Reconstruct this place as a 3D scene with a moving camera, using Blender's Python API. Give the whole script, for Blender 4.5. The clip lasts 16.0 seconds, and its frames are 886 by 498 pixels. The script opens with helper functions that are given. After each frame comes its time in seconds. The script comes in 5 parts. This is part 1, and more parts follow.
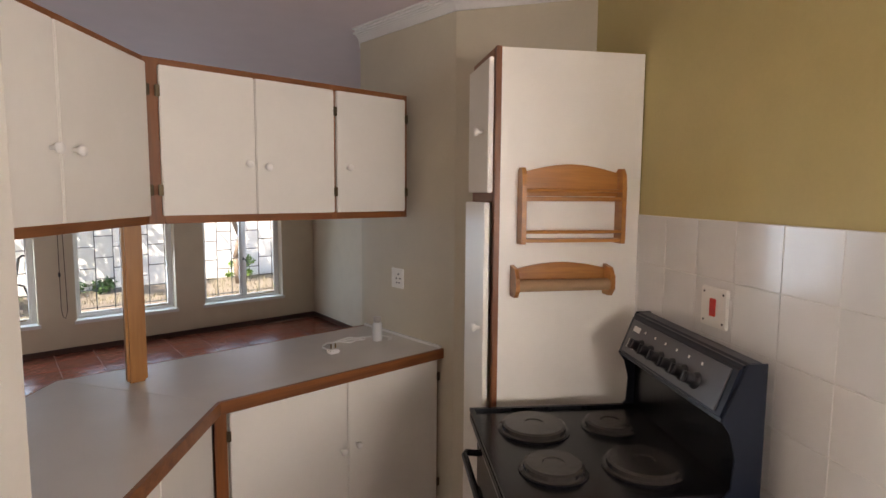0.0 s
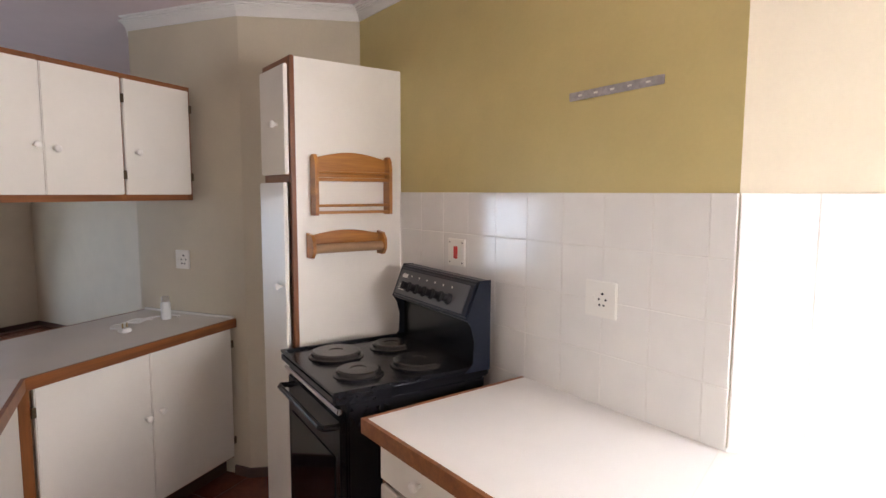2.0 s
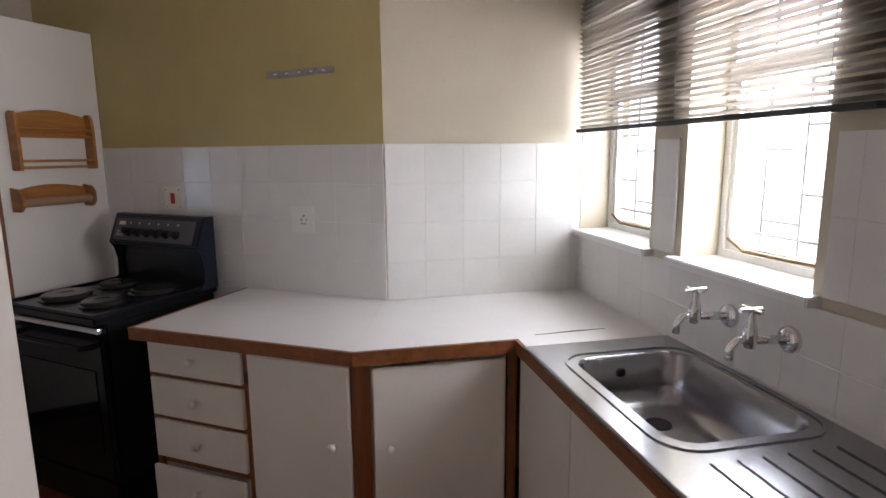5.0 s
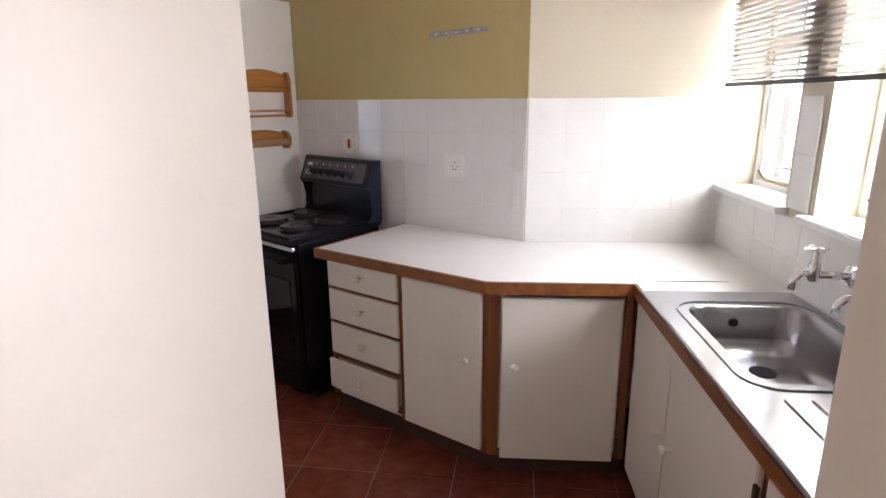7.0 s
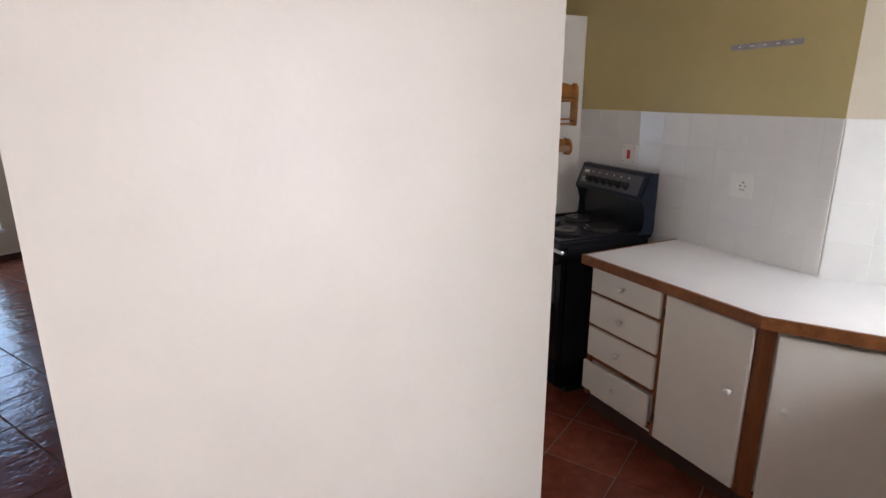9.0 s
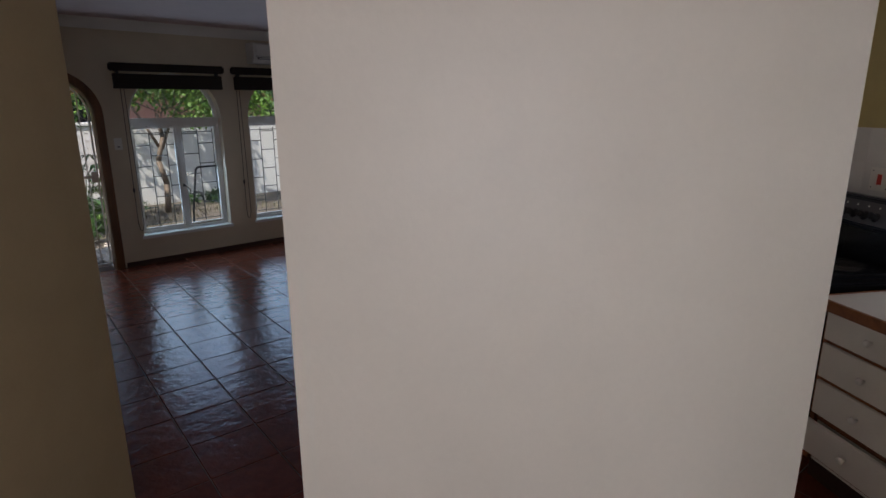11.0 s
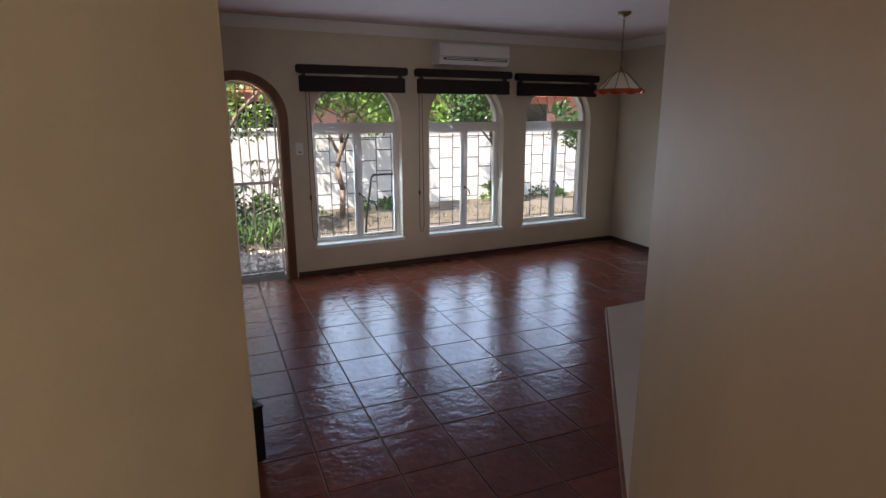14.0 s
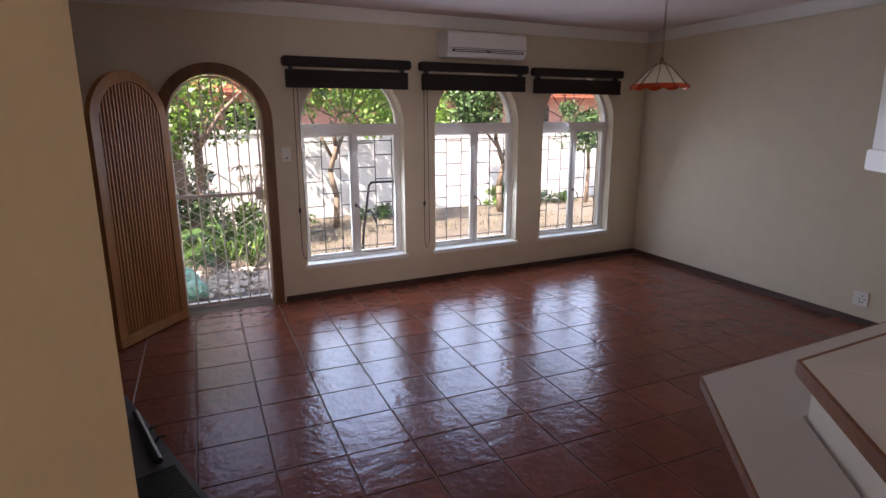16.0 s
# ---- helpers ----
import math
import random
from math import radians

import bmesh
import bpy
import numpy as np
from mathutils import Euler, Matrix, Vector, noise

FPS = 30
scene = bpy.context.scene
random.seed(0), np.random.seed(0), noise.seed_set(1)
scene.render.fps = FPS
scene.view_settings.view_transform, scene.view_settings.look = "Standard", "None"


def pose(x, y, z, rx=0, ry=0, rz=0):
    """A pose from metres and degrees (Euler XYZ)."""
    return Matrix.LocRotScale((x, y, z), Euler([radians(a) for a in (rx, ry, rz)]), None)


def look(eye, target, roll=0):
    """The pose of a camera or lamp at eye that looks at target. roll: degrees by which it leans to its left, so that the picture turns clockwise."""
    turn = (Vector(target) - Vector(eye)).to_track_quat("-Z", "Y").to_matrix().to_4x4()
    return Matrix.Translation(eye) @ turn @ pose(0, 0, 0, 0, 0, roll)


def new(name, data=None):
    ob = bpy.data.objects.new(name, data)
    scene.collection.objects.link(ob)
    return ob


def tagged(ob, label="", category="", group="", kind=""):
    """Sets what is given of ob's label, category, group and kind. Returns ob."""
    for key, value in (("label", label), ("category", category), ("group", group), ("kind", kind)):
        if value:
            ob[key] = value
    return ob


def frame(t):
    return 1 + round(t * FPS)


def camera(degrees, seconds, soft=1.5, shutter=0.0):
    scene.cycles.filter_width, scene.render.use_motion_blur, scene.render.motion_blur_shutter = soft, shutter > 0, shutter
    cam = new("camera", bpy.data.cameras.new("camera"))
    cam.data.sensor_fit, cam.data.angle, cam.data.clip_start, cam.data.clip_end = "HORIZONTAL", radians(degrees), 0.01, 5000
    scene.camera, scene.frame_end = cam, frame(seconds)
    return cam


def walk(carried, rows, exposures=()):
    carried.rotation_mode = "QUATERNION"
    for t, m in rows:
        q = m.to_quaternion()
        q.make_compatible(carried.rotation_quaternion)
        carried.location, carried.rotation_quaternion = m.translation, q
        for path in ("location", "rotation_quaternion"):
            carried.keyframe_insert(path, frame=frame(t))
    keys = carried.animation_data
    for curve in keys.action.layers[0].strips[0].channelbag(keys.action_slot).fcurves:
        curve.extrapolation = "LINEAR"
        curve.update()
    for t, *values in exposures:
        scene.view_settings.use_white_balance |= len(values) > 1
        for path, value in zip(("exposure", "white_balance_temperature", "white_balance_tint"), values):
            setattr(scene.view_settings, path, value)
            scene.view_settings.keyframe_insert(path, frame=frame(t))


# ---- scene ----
cam = camera(76.0, 16.0)

PATH = [
    (0, (0.250, 0.342, 1.632), (1.589, 1.814, 1.436), 0.4),
    (0.5, (0.123, 0.290, 1.613), (1.520, 1.709, 1.419), 0.4),
    (1, (-0.025, 0.231, 1.608), (1.501, 1.510, 1.422), 0.5),
    (1.5, (-0.167, 0.196, 1.577), (1.543, 1.217, 1.388), 0.2),
    (2, (-0.306, 0.178, 1.558), (1.541, 0.919, 1.361), 0.2),
    (2.5, (-0.521, 0.138, 1.557), (1.417, 0.588, 1.352), 0.0),
    (3, (-0.698, 0.138, 1.559), (1.283, 0.262, 1.318), -0.2),
    (3.5, (-0.820, 0.168, 1.562), (1.160, 0.032, 1.309), -0.2),
    (4, (-0.944, 0.238, 1.536), (1.011, -0.086, 1.271), -0.3),
    (4.2, (-0.993, 0.294, 1.530), (0.949, -0.097, 1.251), -0.5),
    (6.3, (-1.285, 0.229, 1.517), (0.634, -0.016, 1.009), -0.6),
    (6.5, (-1.319, 0.227, 1.525), (0.608, 0.070, 1.014), -0.6),
    (7, (-1.414, 0.216, 1.563), (0.514, 0.359, 1.049), -0.5),
    (7.5, (-1.473, 0.207, 1.595), (0.407, 0.647, 1.073), -0.3),
    (8, (-1.506, 0.208, 1.610), (0.312, 0.857, 1.088), 0.1),
    (8.5, (-1.536, 0.222, 1.631), (0.211, 1.042, 1.106), 0.1),
    (9, (-1.579, 0.225, 1.666), (0.079, 1.208, 1.134), -0.1),
    (9.2, (-1.595, 0.237, 1.688), (0.027, 1.275, 1.148), -0.2),
    (11.3, (-1.606, 0.455, 1.681), (-0.377, 1.956, 1.195), -0.4),
    (11.5, (-1.630, 0.541, 1.672), (-0.456, 2.086, 1.188), -0.5),
    (12, (-1.586, 0.644, 1.663), (-0.574, 2.302, 1.189), -0.5),
    (12.5, (-1.522, 0.744, 1.656), (-0.614, 2.462, 1.184), -0.4),
    (13, (-1.474, 0.895, 1.633), (-0.612, 2.637, 1.166), -0.0),
    (13.5, (-1.408, 1.088, 1.656), (-0.555, 2.836, 1.193), -0.2),
    (14, (-1.339, 1.280, 1.627), (-0.480, 3.027, 1.170), -0.1),
    (14.5, (-1.253, 1.471, 1.634), (-0.392, 3.217, 1.177), -0.1),
    (15, (-1.206, 1.685, 1.626), (-0.338, 3.428, 1.171), -0.2),
    (15.5, (-1.201, 1.869, 1.634), (-0.324, 3.608, 1.180), -0.1),
    (16, (-1.118, 2.039, 1.611), (-0.240, 3.778, 1.160), -0.2),
]
EXPOSURES = [(0.0, 1.93, 7500, 22), (1.0, 2.51, 7300, 22), (2.5, 2.0, 6700, 21), (3.2, 1.4, 6500, 21), (4.2, 0.85, 6300, 21), (6.3, 1.45, 6500, 21), (7.5, 1.9, 6400, 19), (8.3, 1.84, 6400, 18), (9.2, 1.32, 6300, 18), (11.3, 0.15, 6600, 17), (12.0, 0.1, 6800, 17), (12.5, 0.22, 6800, 17), (13.0, 0.55, 6800, 18), (13.5, 1.1, 6900, 18), (14.0, 1.45, 7000, 22), (15.0, 1.97, 7200, 28), (16.0, 1.9, 7300, 30)]
walk(cam, [(t, look(eye, target, roll)) for t, eye, target, roll in PATH], EXPOSURES)

# ---- world and light ----
world = bpy.data.worlds.new("sky")
scene.world = world
world.use_nodes = True
wn = world.node_tree.nodes
sky = wn.new("ShaderNodeTexSky")
sky.sky_type = "NISHITA"
sky.sun_disc = False
SUN_ELEV, SUN_TURN = radians(50), radians(247)
sky.sun_elevation, sky.sun_rotation = SUN_ELEV, SUN_TURN
wn["Background"].inputs[1].default_value = 0.15
world.node_tree.links.new(sky.outputs[0], wn["Background"].inputs[0])
sun = new("sun", bpy.data.lights.new("sun", "SUN"))
sun.data.energy, sun.data.angle, sun.data.color = 5.0, radians(0.5), (1.0, 0.95, 0.87)
sun_from = Vector((math.sin(SUN_TURN) * math.cos(SUN_ELEV), math.cos(SUN_TURN) * math.cos(SUN_ELEV), math.sin(SUN_ELEV)))
sun.matrix_world = look(sun_from * 20, (0, 0, 0))


def skylight(name, at, target, w, h, power, colour):
    """Sky light that comes in through a window's opening."""
    lamp = new(name, bpy.data.lights.new(name, "AREA"))
    lamp.data.shape, lamp.data.size, lamp.data.size_y = "RECTANGLE", w, h
    lamp.data.energy, lamp.data.color = power, colour
    lamp.matrix_world = look(at, target)
    return lamp


SKY_BLUE = (0.54, 0.76, 1.0)
skylight("skylight_window_1", (0.51, 7.235, 1.0), (-0.2, 4.4, 0.0), 0.85, 1.25, 8.0, SKY_BLUE)
skylight("skylight_window_2", (1.79, 7.235, 1.0), (0.7, 4.4, 0.0), 0.85, 1.25, 7.0, SKY_BLUE)
skylight("skylight_window_3", (3.07, 7.235, 1.0), (0.9, 4.4, 0.0), 0.85, 1.25, 4.8, SKY_BLUE)
skylight("skylight_door", (-0.64, 7.25, 0.95), (-0.64, 4.4, 0.0), 0.6, 1.6, 0.8, (0.8, 0.9, 0.85))
skylight("skylight_kitchen_1", (1.01, -1.105, 1.55), (1.01, 3, 1.0), 0.52, 0.7, 6.5, (0.9, 0.95, 1.0))
skylight("skylight_kitchen_2", (0.275, -1.105, 1.55), (0.275, 3, 1.0), 0.5, 0.7, 13, (0.9, 0.95, 1.0))
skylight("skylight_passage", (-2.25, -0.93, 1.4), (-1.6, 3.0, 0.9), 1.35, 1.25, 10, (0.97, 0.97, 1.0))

# ---- materials ----
def material(name, colour, rough=0.6, metal=0.0, vary=0.06, scale=6.0, bump=0.1, bump_scale=60.0, spots=0.0, piece=0.0, coat=0.0, spec=0.5):
    """A surface with variation at two scales, fine relief and, where asked, a shade for each piece."""
    m = bpy.data.materials.new(name)
    m.use_nodes = True
    nt = m.node_tree
    n, link = nt.nodes, nt.links.new
    b = n["Principled BSDF"]
    b.inputs["Roughness"].default_value, b.inputs["Metallic"].default_value = rough, metal
    b.inputs["Specular IOR Level"].default_value = spec
    b.inputs["Coat Weight"].default_value = coat
    geo = n.new("ShaderNodeNewGeometry")
    big, small = n.new("ShaderNodeTexNoise"), n.new("ShaderNodeTexNoise")
    big.inputs["Scale"].default_value, small.inputs["Scale"].default_value = scale, bump_scale
    big.inputs["Detail"].default_value, small.inputs["Detail"].default_value = 4, 3
    link(geo.outputs["Position"], big.inputs["Vector"])
    link(geo.outputs["Position"], small.inputs["Vector"])
    add = n.new("ShaderNodeMath")
    add.operation = "MULTIPLY_ADD"
    link(small.outputs[0], add.inputs[0])
    add.inputs[1].default_value = 0.4
    link(big.outputs[0], add.inputs[2])
    val = n.new("ShaderNodeMapRange")
    val.inputs[1].default_value, val.inputs[2].default_value = 0.4, 1.0
    val.inputs[3].default_value, val.inputs[4].default_value = 1 - vary, 1 + vary
    link(add.outputs[0], val.inputs[0])
    last = val.outputs[0]
    if piece:
        info = n.new("ShaderNodeObjectInfo")
        mr = n.new("ShaderNodeMapRange")
        mr.inputs[3].default_value, mr.inputs[4].default_value = 1 - piece, 1 + piece
        link(info.outputs["Random"], mr.inputs[0])
        mul = n.new("ShaderNodeMath")
        mul.operation = "MULTIPLY"
        link(last, mul.inputs[0])
        link(mr.outputs[0], mul.inputs[1])
        last = mul.outputs[0]
    hsv = n.new("ShaderNodeHueSaturation")
    hsv.inputs["Color"].default_value = (*colour, 1)
    link(last, hsv.inputs["Value"])
    out = hsv.outputs[0]
    if spots:
        sp = n.new("ShaderNodeTexNoise")
        sp.inputs["Scale"].default_value, sp.inputs["Detail"].default_value = 2.3, 8
        link(geo.outputs["Position"], sp.inputs["Vector"])
        rr = n.new("ShaderNodeMapRange")
        rr.inputs[1].default_value, rr.inputs[2].default_value, rr.inputs[4].default_value = 0.55, 0.75, spots
        link(sp.outputs[0], rr.inputs[0])
        mix = n.new("ShaderNodeMix")
        mix.data_type = "RGBA"
        link(rr.outputs[0], mix.inputs[0])
        link(out, mix.inputs[6])
        mix.inputs[7].default_value = (colour[0] * 0.45, colour[1] * 0.42, colour[2] * 0.4, 1)
        out = mix.outputs[2]
    link(out, b.inputs["Base Color"])
    if bump:
        bp = n.new("ShaderNodeBump")
        bp.inputs["Strength"].default_value, bp.inputs["Distance"].default_value = bump, 0.01
        link(add.outputs[0], bp.inputs["Height"])
        link(bp.outputs[0], b.inputs["Normal"])
    return m


def wood(name, light, dark, rough=0.4, along="Z", grain=14.0, coat=0.0):
    """Timber with stretched grain along one axis of the object."""
    m = bpy.data.materials.new(name)
    m.use_nodes = True
    nt = m.node_tree
    n, link = nt.nodes, nt.links.new
    b = n["Principled BSDF"]
    b.inputs["Roughness"].default_value, b.inputs["Coat Weight"].default_value = rough, coat
    tex = n.new("ShaderNodeTexCoord")
    mp = n.new("ShaderNodeMapping")
    mp.inputs["Scale"].default_value = {"X": (0.08, 1, 1), "Y": (1, 0.08, 1), "Z": (1, 1, 0.08)}[along]
    link(tex.outputs["Object"], mp.inputs[0])
    ns, fine = n.new("ShaderNodeTexNoise"), n.new("ShaderNodeTexNoise")
    ns.inputs["Scale"].default_value, ns.inputs["Detail"].default_value, ns.inputs["Distortion"].default_value = grain, 5, 1.2
    fine.inputs["Scale"].default_value, fine.inputs["Detail"].default_value = grain * 9, 2
    link(mp.outputs[0], ns.inputs["Vector"])
    link(mp.outputs[0], fine.inputs["Vector"])
    ma = n.new("ShaderNodeMath")
    ma.operation = "MULTIPLY_ADD"
    ma.inputs[1].default_value = 0.35
    link(fine.outputs[0], ma.inputs[0])
    link(ns.outputs[0], ma.inputs[2])
    ramp = n.new("ShaderNodeValToRGB")
    ramp.color_ramp.elements[0].position, ramp.color_ramp.elements[0].color = 0.45, (*dark, 1)
    ramp.color_ramp.elements[1].position, ramp.color_ramp.elements[1].color = 0.85, (*light, 1)
    link(ma.outputs[0], ramp.inputs[0])
    link(ramp.outputs[0], b.inputs["Base Color"])
    bp = n.new("ShaderNodeBump")
    bp.inputs["Strength"].default_value, bp.inputs["Distance"].default_value = 0.12, 0.004
    link(ma.outputs[0], bp.inputs["Height"])
    link(bp.outputs[0], b.inputs["Normal"])
    return m


def pane_glass(name):
    m = bpy.data.materials.new(name)
    m.use_nodes = True
    n, link = m.node_tree.nodes, m.node_tree.links.new
    n.remove(n["Principled BSDF"])
    tr, gl, mx = n.new("ShaderNodeBsdfTransparent"), n.new("ShaderNodeBsdfGlossy"), n.new("ShaderNodeMixShader")
    lw, fr, off = n.new("ShaderNodeLayerWeight"), n.new("ShaderNodeMath"), n.new("ShaderNodeMath")
    tr.inputs[0].default_value = (0.94, 0.96, 0.95, 1)
    gl.inputs["Roughness"].default_value = 0.02
    fr.operation, off.operation = "POWER", "MULTIPLY_ADD"
    fr.inputs[1].default_value, off.inputs[1].default_value, off.inputs[2].default_value = 5.0, 0.5, 0.03
    link(lw.outputs["Facing"], fr.inputs[0])
    link(fr.outputs[0], off.inputs[0])
    link(off.outputs[0], mx.inputs[0])
    link(tr.outputs[0], mx.inputs[1])
    link(gl.outputs[0], mx.inputs[2])
    link(mx.outputs[0], n["Material Output"].inputs[0])
    return m


M_LIVING = material("living_wall_paint", (0.68, 0.595, 0.455), 0.7, vary=0.04, bump=0.12, bump_scale=90)
M_PIER = material("cream_gloss_wall_paint", (0.70, 0.655, 0.57), 0.42, vary=0.04, bump=0.10, bump_scale=70)
M_KHAKI = material("khaki_wall_paint", (0.58, 0.475, 0.20), 0.5, vary=0.05, bump=0.10, bump_scale=80)
M_BEIGE = material("beige_wall_paint", (0.60, 0.53, 0.40), 0.5, vary=0.04, bump=0.10, bump_scale=80)
# Tan copy of the cream paint; the left block's dimness is put into it.
M_CREAM_DIM = material("dimmed_tan_cream_wall", (0.48, 0.385, 0.24), 0.5, vary=0.05, bump=0.10, bump_scale=70)
# Ochre carries the shade and warm cast of the cream blocks' inner sides.
M_SIDE_DIM = material("ochre_dimmed_wall_side", (0.46, 0.36, 0.21), 0.62, vary=0.05, bump=0.10, bump_scale=70, spec=0.35)
M_CEIL = material("white_ceiling_paint", (0.70, 0.585, 0.57), 0.85, vary=0.03, bump=0.06, bump_scale=50)
M_CORNICE = material("white_cornice_paint", (0.82, 0.80, 0.76), 0.6, vary=0.02, bump=0.05)
M_SPLASH = material("glazed_white_wall_tile", (0.80, 0.785, 0.745), 0.13, vary=0.03, bump=0.06, bump_scale=14, piece=0.02, scale=9)
M_GROUT_W = material("pale_wall_grout", (0.80, 0.775, 0.72), 0.9, bump=0.2)
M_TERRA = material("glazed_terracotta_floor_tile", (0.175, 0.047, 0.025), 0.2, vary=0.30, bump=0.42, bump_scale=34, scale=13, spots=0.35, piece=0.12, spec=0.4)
# Blue of the sky's reflection is put into the glaze's specular tint.
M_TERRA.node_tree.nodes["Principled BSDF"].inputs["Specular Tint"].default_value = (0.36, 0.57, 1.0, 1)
M_GROUT_F = material("dark_floor_grout", (0.17, 0.11, 0.085), 0.85, bump=0.3)
M_SKIRT = material("dark_brown_skirting", (0.07, 0.035, 0.025), 0.45, bump=0.1)
M_WHITE = material("white_melamine", (0.82, 0.78, 0.70), 0.38, vary=0.025, bump=0.03, bump_scale=40, spots=0.03)
M_TOP = material("cream_laminate_worktop", (0.80, 0.785, 0.745), 0.33, vary=0.03, bump=0.04, bump_scale=150, spots=0.05)
M_TOP_GREY = material("pale_grey_laminate_worktop", (0.70, 0.675, 0.63), 0.3, vary=0.04, bump=0.04, bump_scale=150, spots=0.05)
M_TRIM = wood("brown_stained_timber_trim", (0.30, 0.108, 0.034), (0.16, 0.052, 0.016), 0.42, "X", 12)
M_TRIM_V = wood("brown_stained_timber_upright", (0.30, 0.108, 0.034), (0.16, 0.052, 0.016), 0.42, "Z", 12)
M_POST = wood("varnished_orange_timber", (0.42, 0.19, 0.055), (0.28, 0.11, 0.03), 0.32, "Z", 10)
M_PINE = wood("varnished_pine", (0.50, 0.215, 0.048), (0.29, 0.10, 0.02), 0.3, "X", 16, coat=0.3)
M_DARKKICK = material("dark_brown_plinth", (0.06, 0.028, 0.018), 0.5, bump=0.1)
M_KNOB = material("white_plastic_knob", (0.82, 0.79, 0.73), 0.3, bump=0.0)
M_PLATE = material("white_plastic_switch_plate", (0.83, 0.81, 0.75), 0.3, vary=0.02, bump=0.0)
M_DARK = material("black_plastic", (0.012, 0.012, 0.014), 0.4, bump=0.03)
M_RED = material("red_rocker_switch", (0.55, 0.03, 0.02), 0.3, bump=0.0)
M_STOVE = material("black_enamel", (0.008, 0.008, 0.010), 0.22, vary=0.1, bump=0.02, spec=0.3)
M_STOVE_BLUE = material("dark_blue_black_enamel_steel", (0.011, 0.015, 0.026), 0.3, vary=0.1, bump=0.05, spec=0.3)
M_OVENGLASS = material("black_oven_glass", (0.006, 0.006, 0.008), 0.06, bump=0.0)
M_HOB = material("worn_iron_hotplate", (0.034, 0.029, 0.026), 0.22, vary=0.25, bump=0.15, bump_scale=40, spots=0.4)
M_PANELGREY = material("brushed_grey_control_panel", (0.11, 0.11, 0.118), 0.32, 0.3, vary=0.06, bump=0.05)
M_STEEL = material("stainless_steel", (0.38, 0.38, 0.395), 0.24, 1.0, vary=0.08, bump=0.05, bump_scale=120, scale=3)
M_CHROME = material("chrome", (0.78, 0.78, 0.80), 0.08, 1.0, vary=0.02, bump=0.0)
M_HINGE = material("dull_brass_hinge", (0.16, 0.12, 0.07), 0.45, 0.8, bump=0.05)
M_FRAME = material("white_window_paint", (0.78, 0.77, 0.74), 0.4, vary=0.03, bump=0.05)
M_SILL = material("white_gloss_sill_paint", (0.80, 0.79, 0.76), 0.3, vary=0.03, bump=0.05)
M_BAR = material("grey_painted_burglar_bar", (0.06, 0.058, 0.055), 0.5, bump=0.05)
# White bars seen against the bright outdoors; their backlit grey is put into the colour.
M_BAR_BACKLIT = material("backlit_grey_burglar_bar", (0.28, 0.275, 0.265), 0.5, bump=0.05)
M_GATE = material("white_painted_gate_steel", (0.84, 0.82, 0.77), 0.5, 0.1, bump=0.05)
M_BLIND = material("dark_brown_blind_fabric", (0.028, 0.020, 0.017), 0.85, vary=0.2, bump=0.3, bump_scale=300)
M_SLAT = material("grey_aluminium_slat", (0.47, 0.43, 0.38), 0.42, 0.35, vary=0.05, bump=0.03)
M_BLINDBAR = material("dark_grey_blind_rail", (0.06, 0.06, 0.065), 0.4, 0.3, bump=0.02)
M_DOORFRAME = wood("brown_door_frame_timber", (0.23, 0.105, 0.04), (0.12, 0.05, 0.018), 0.45, "Z", 12)
M_DOORSLAT = wood("fluted_meranti", (0.52, 0.24, 0.085), (0.30, 0.125, 0.042), 0.42, "Z", 16)
M_AC = material("white_air_conditioner_plastic", (0.80, 0.79, 0.75), 0.35, vary=0.02, bump=0.0)
M_SHADE = material("cream_stained_glass", (0.80, 0.72, 0.55), 0.25, vary=0.08, bump=0.1, bump_scale=30)
M_SHADE_RED = material("orange_red_stained_glass", (0.60, 0.10, 0.035), 0.22, vary=0.2, bump=0.1, bump_scale=30)
M_LEAD = material("dark_lead_came", (0.06, 0.045, 0.03), 0.5, 0.6, bump=0.1)
M_BRASS = material("aged_brass", (0.25, 0.17, 0.08), 0.4, 1.0, bump=0.05)
M_CARD = material("brown_cardboard_tube", (0.36, 0.22, 0.12), 0.8, bump=0.1)
M_CLEAR = material("frosted_clear_plastic", (0.70, 0.71, 0.70), 0.2, bump=0.0)
M_CABLE = material("white_cable", (0.80, 0.79, 0.76), 0.4, bump=0.0)
M_FOIL = material("crumpled_silver_tape", (0.44, 0.41, 0.41), 0.35, 0.6, vary=0.3, bump=0.6, bump_scale=60, scale=40)
M_GREYBOX = material("grey_powder_coated_steel", (0.045, 0.045, 0.052), 0.5, 0.2, bump=0.1, bump_scale=150)
M_CORD = material("dark_blind_cord", (0.10, 0.07, 0.05), 0.8, bump=0.0)
M_GLASS = pane_glass("window_glass")
M_GWALL = material("white_garden_wall_paint", (0.82, 0.81, 0.78), 0.85, vary=0.06, bump=0.3, bump_scale=40, spots=0.08)
M_EXT = material("white_exterior_plaster", (0.76, 0.74, 0.70), 0.85, vary=0.05, bump=0.3, bump_scale=30)
M_SOIL = material("dry_garden_soil", (0.165, 0.14, 0.112), 0.95, vary=0.35, bump=0.9, bump_scale=14, scale=3, spots=0.4)
M_ROOF = material("red_clay_roof_tile", (0.40, 0.13, 0.07), 0.8, vary=0.2, bump=0.3, piece=0.12)
M_BRICK = material("pale_red_face_brick", (0.50, 0.27, 0.21), 0.85, vary=0.25, bump=0.4, bump_scale=18, scale=9)
M_BARK = material("grey_brown_bark", (0.20, 0.15, 0.11), 0.9, vary=0.3, bump=0.9, bump_scale=30, scale=12)
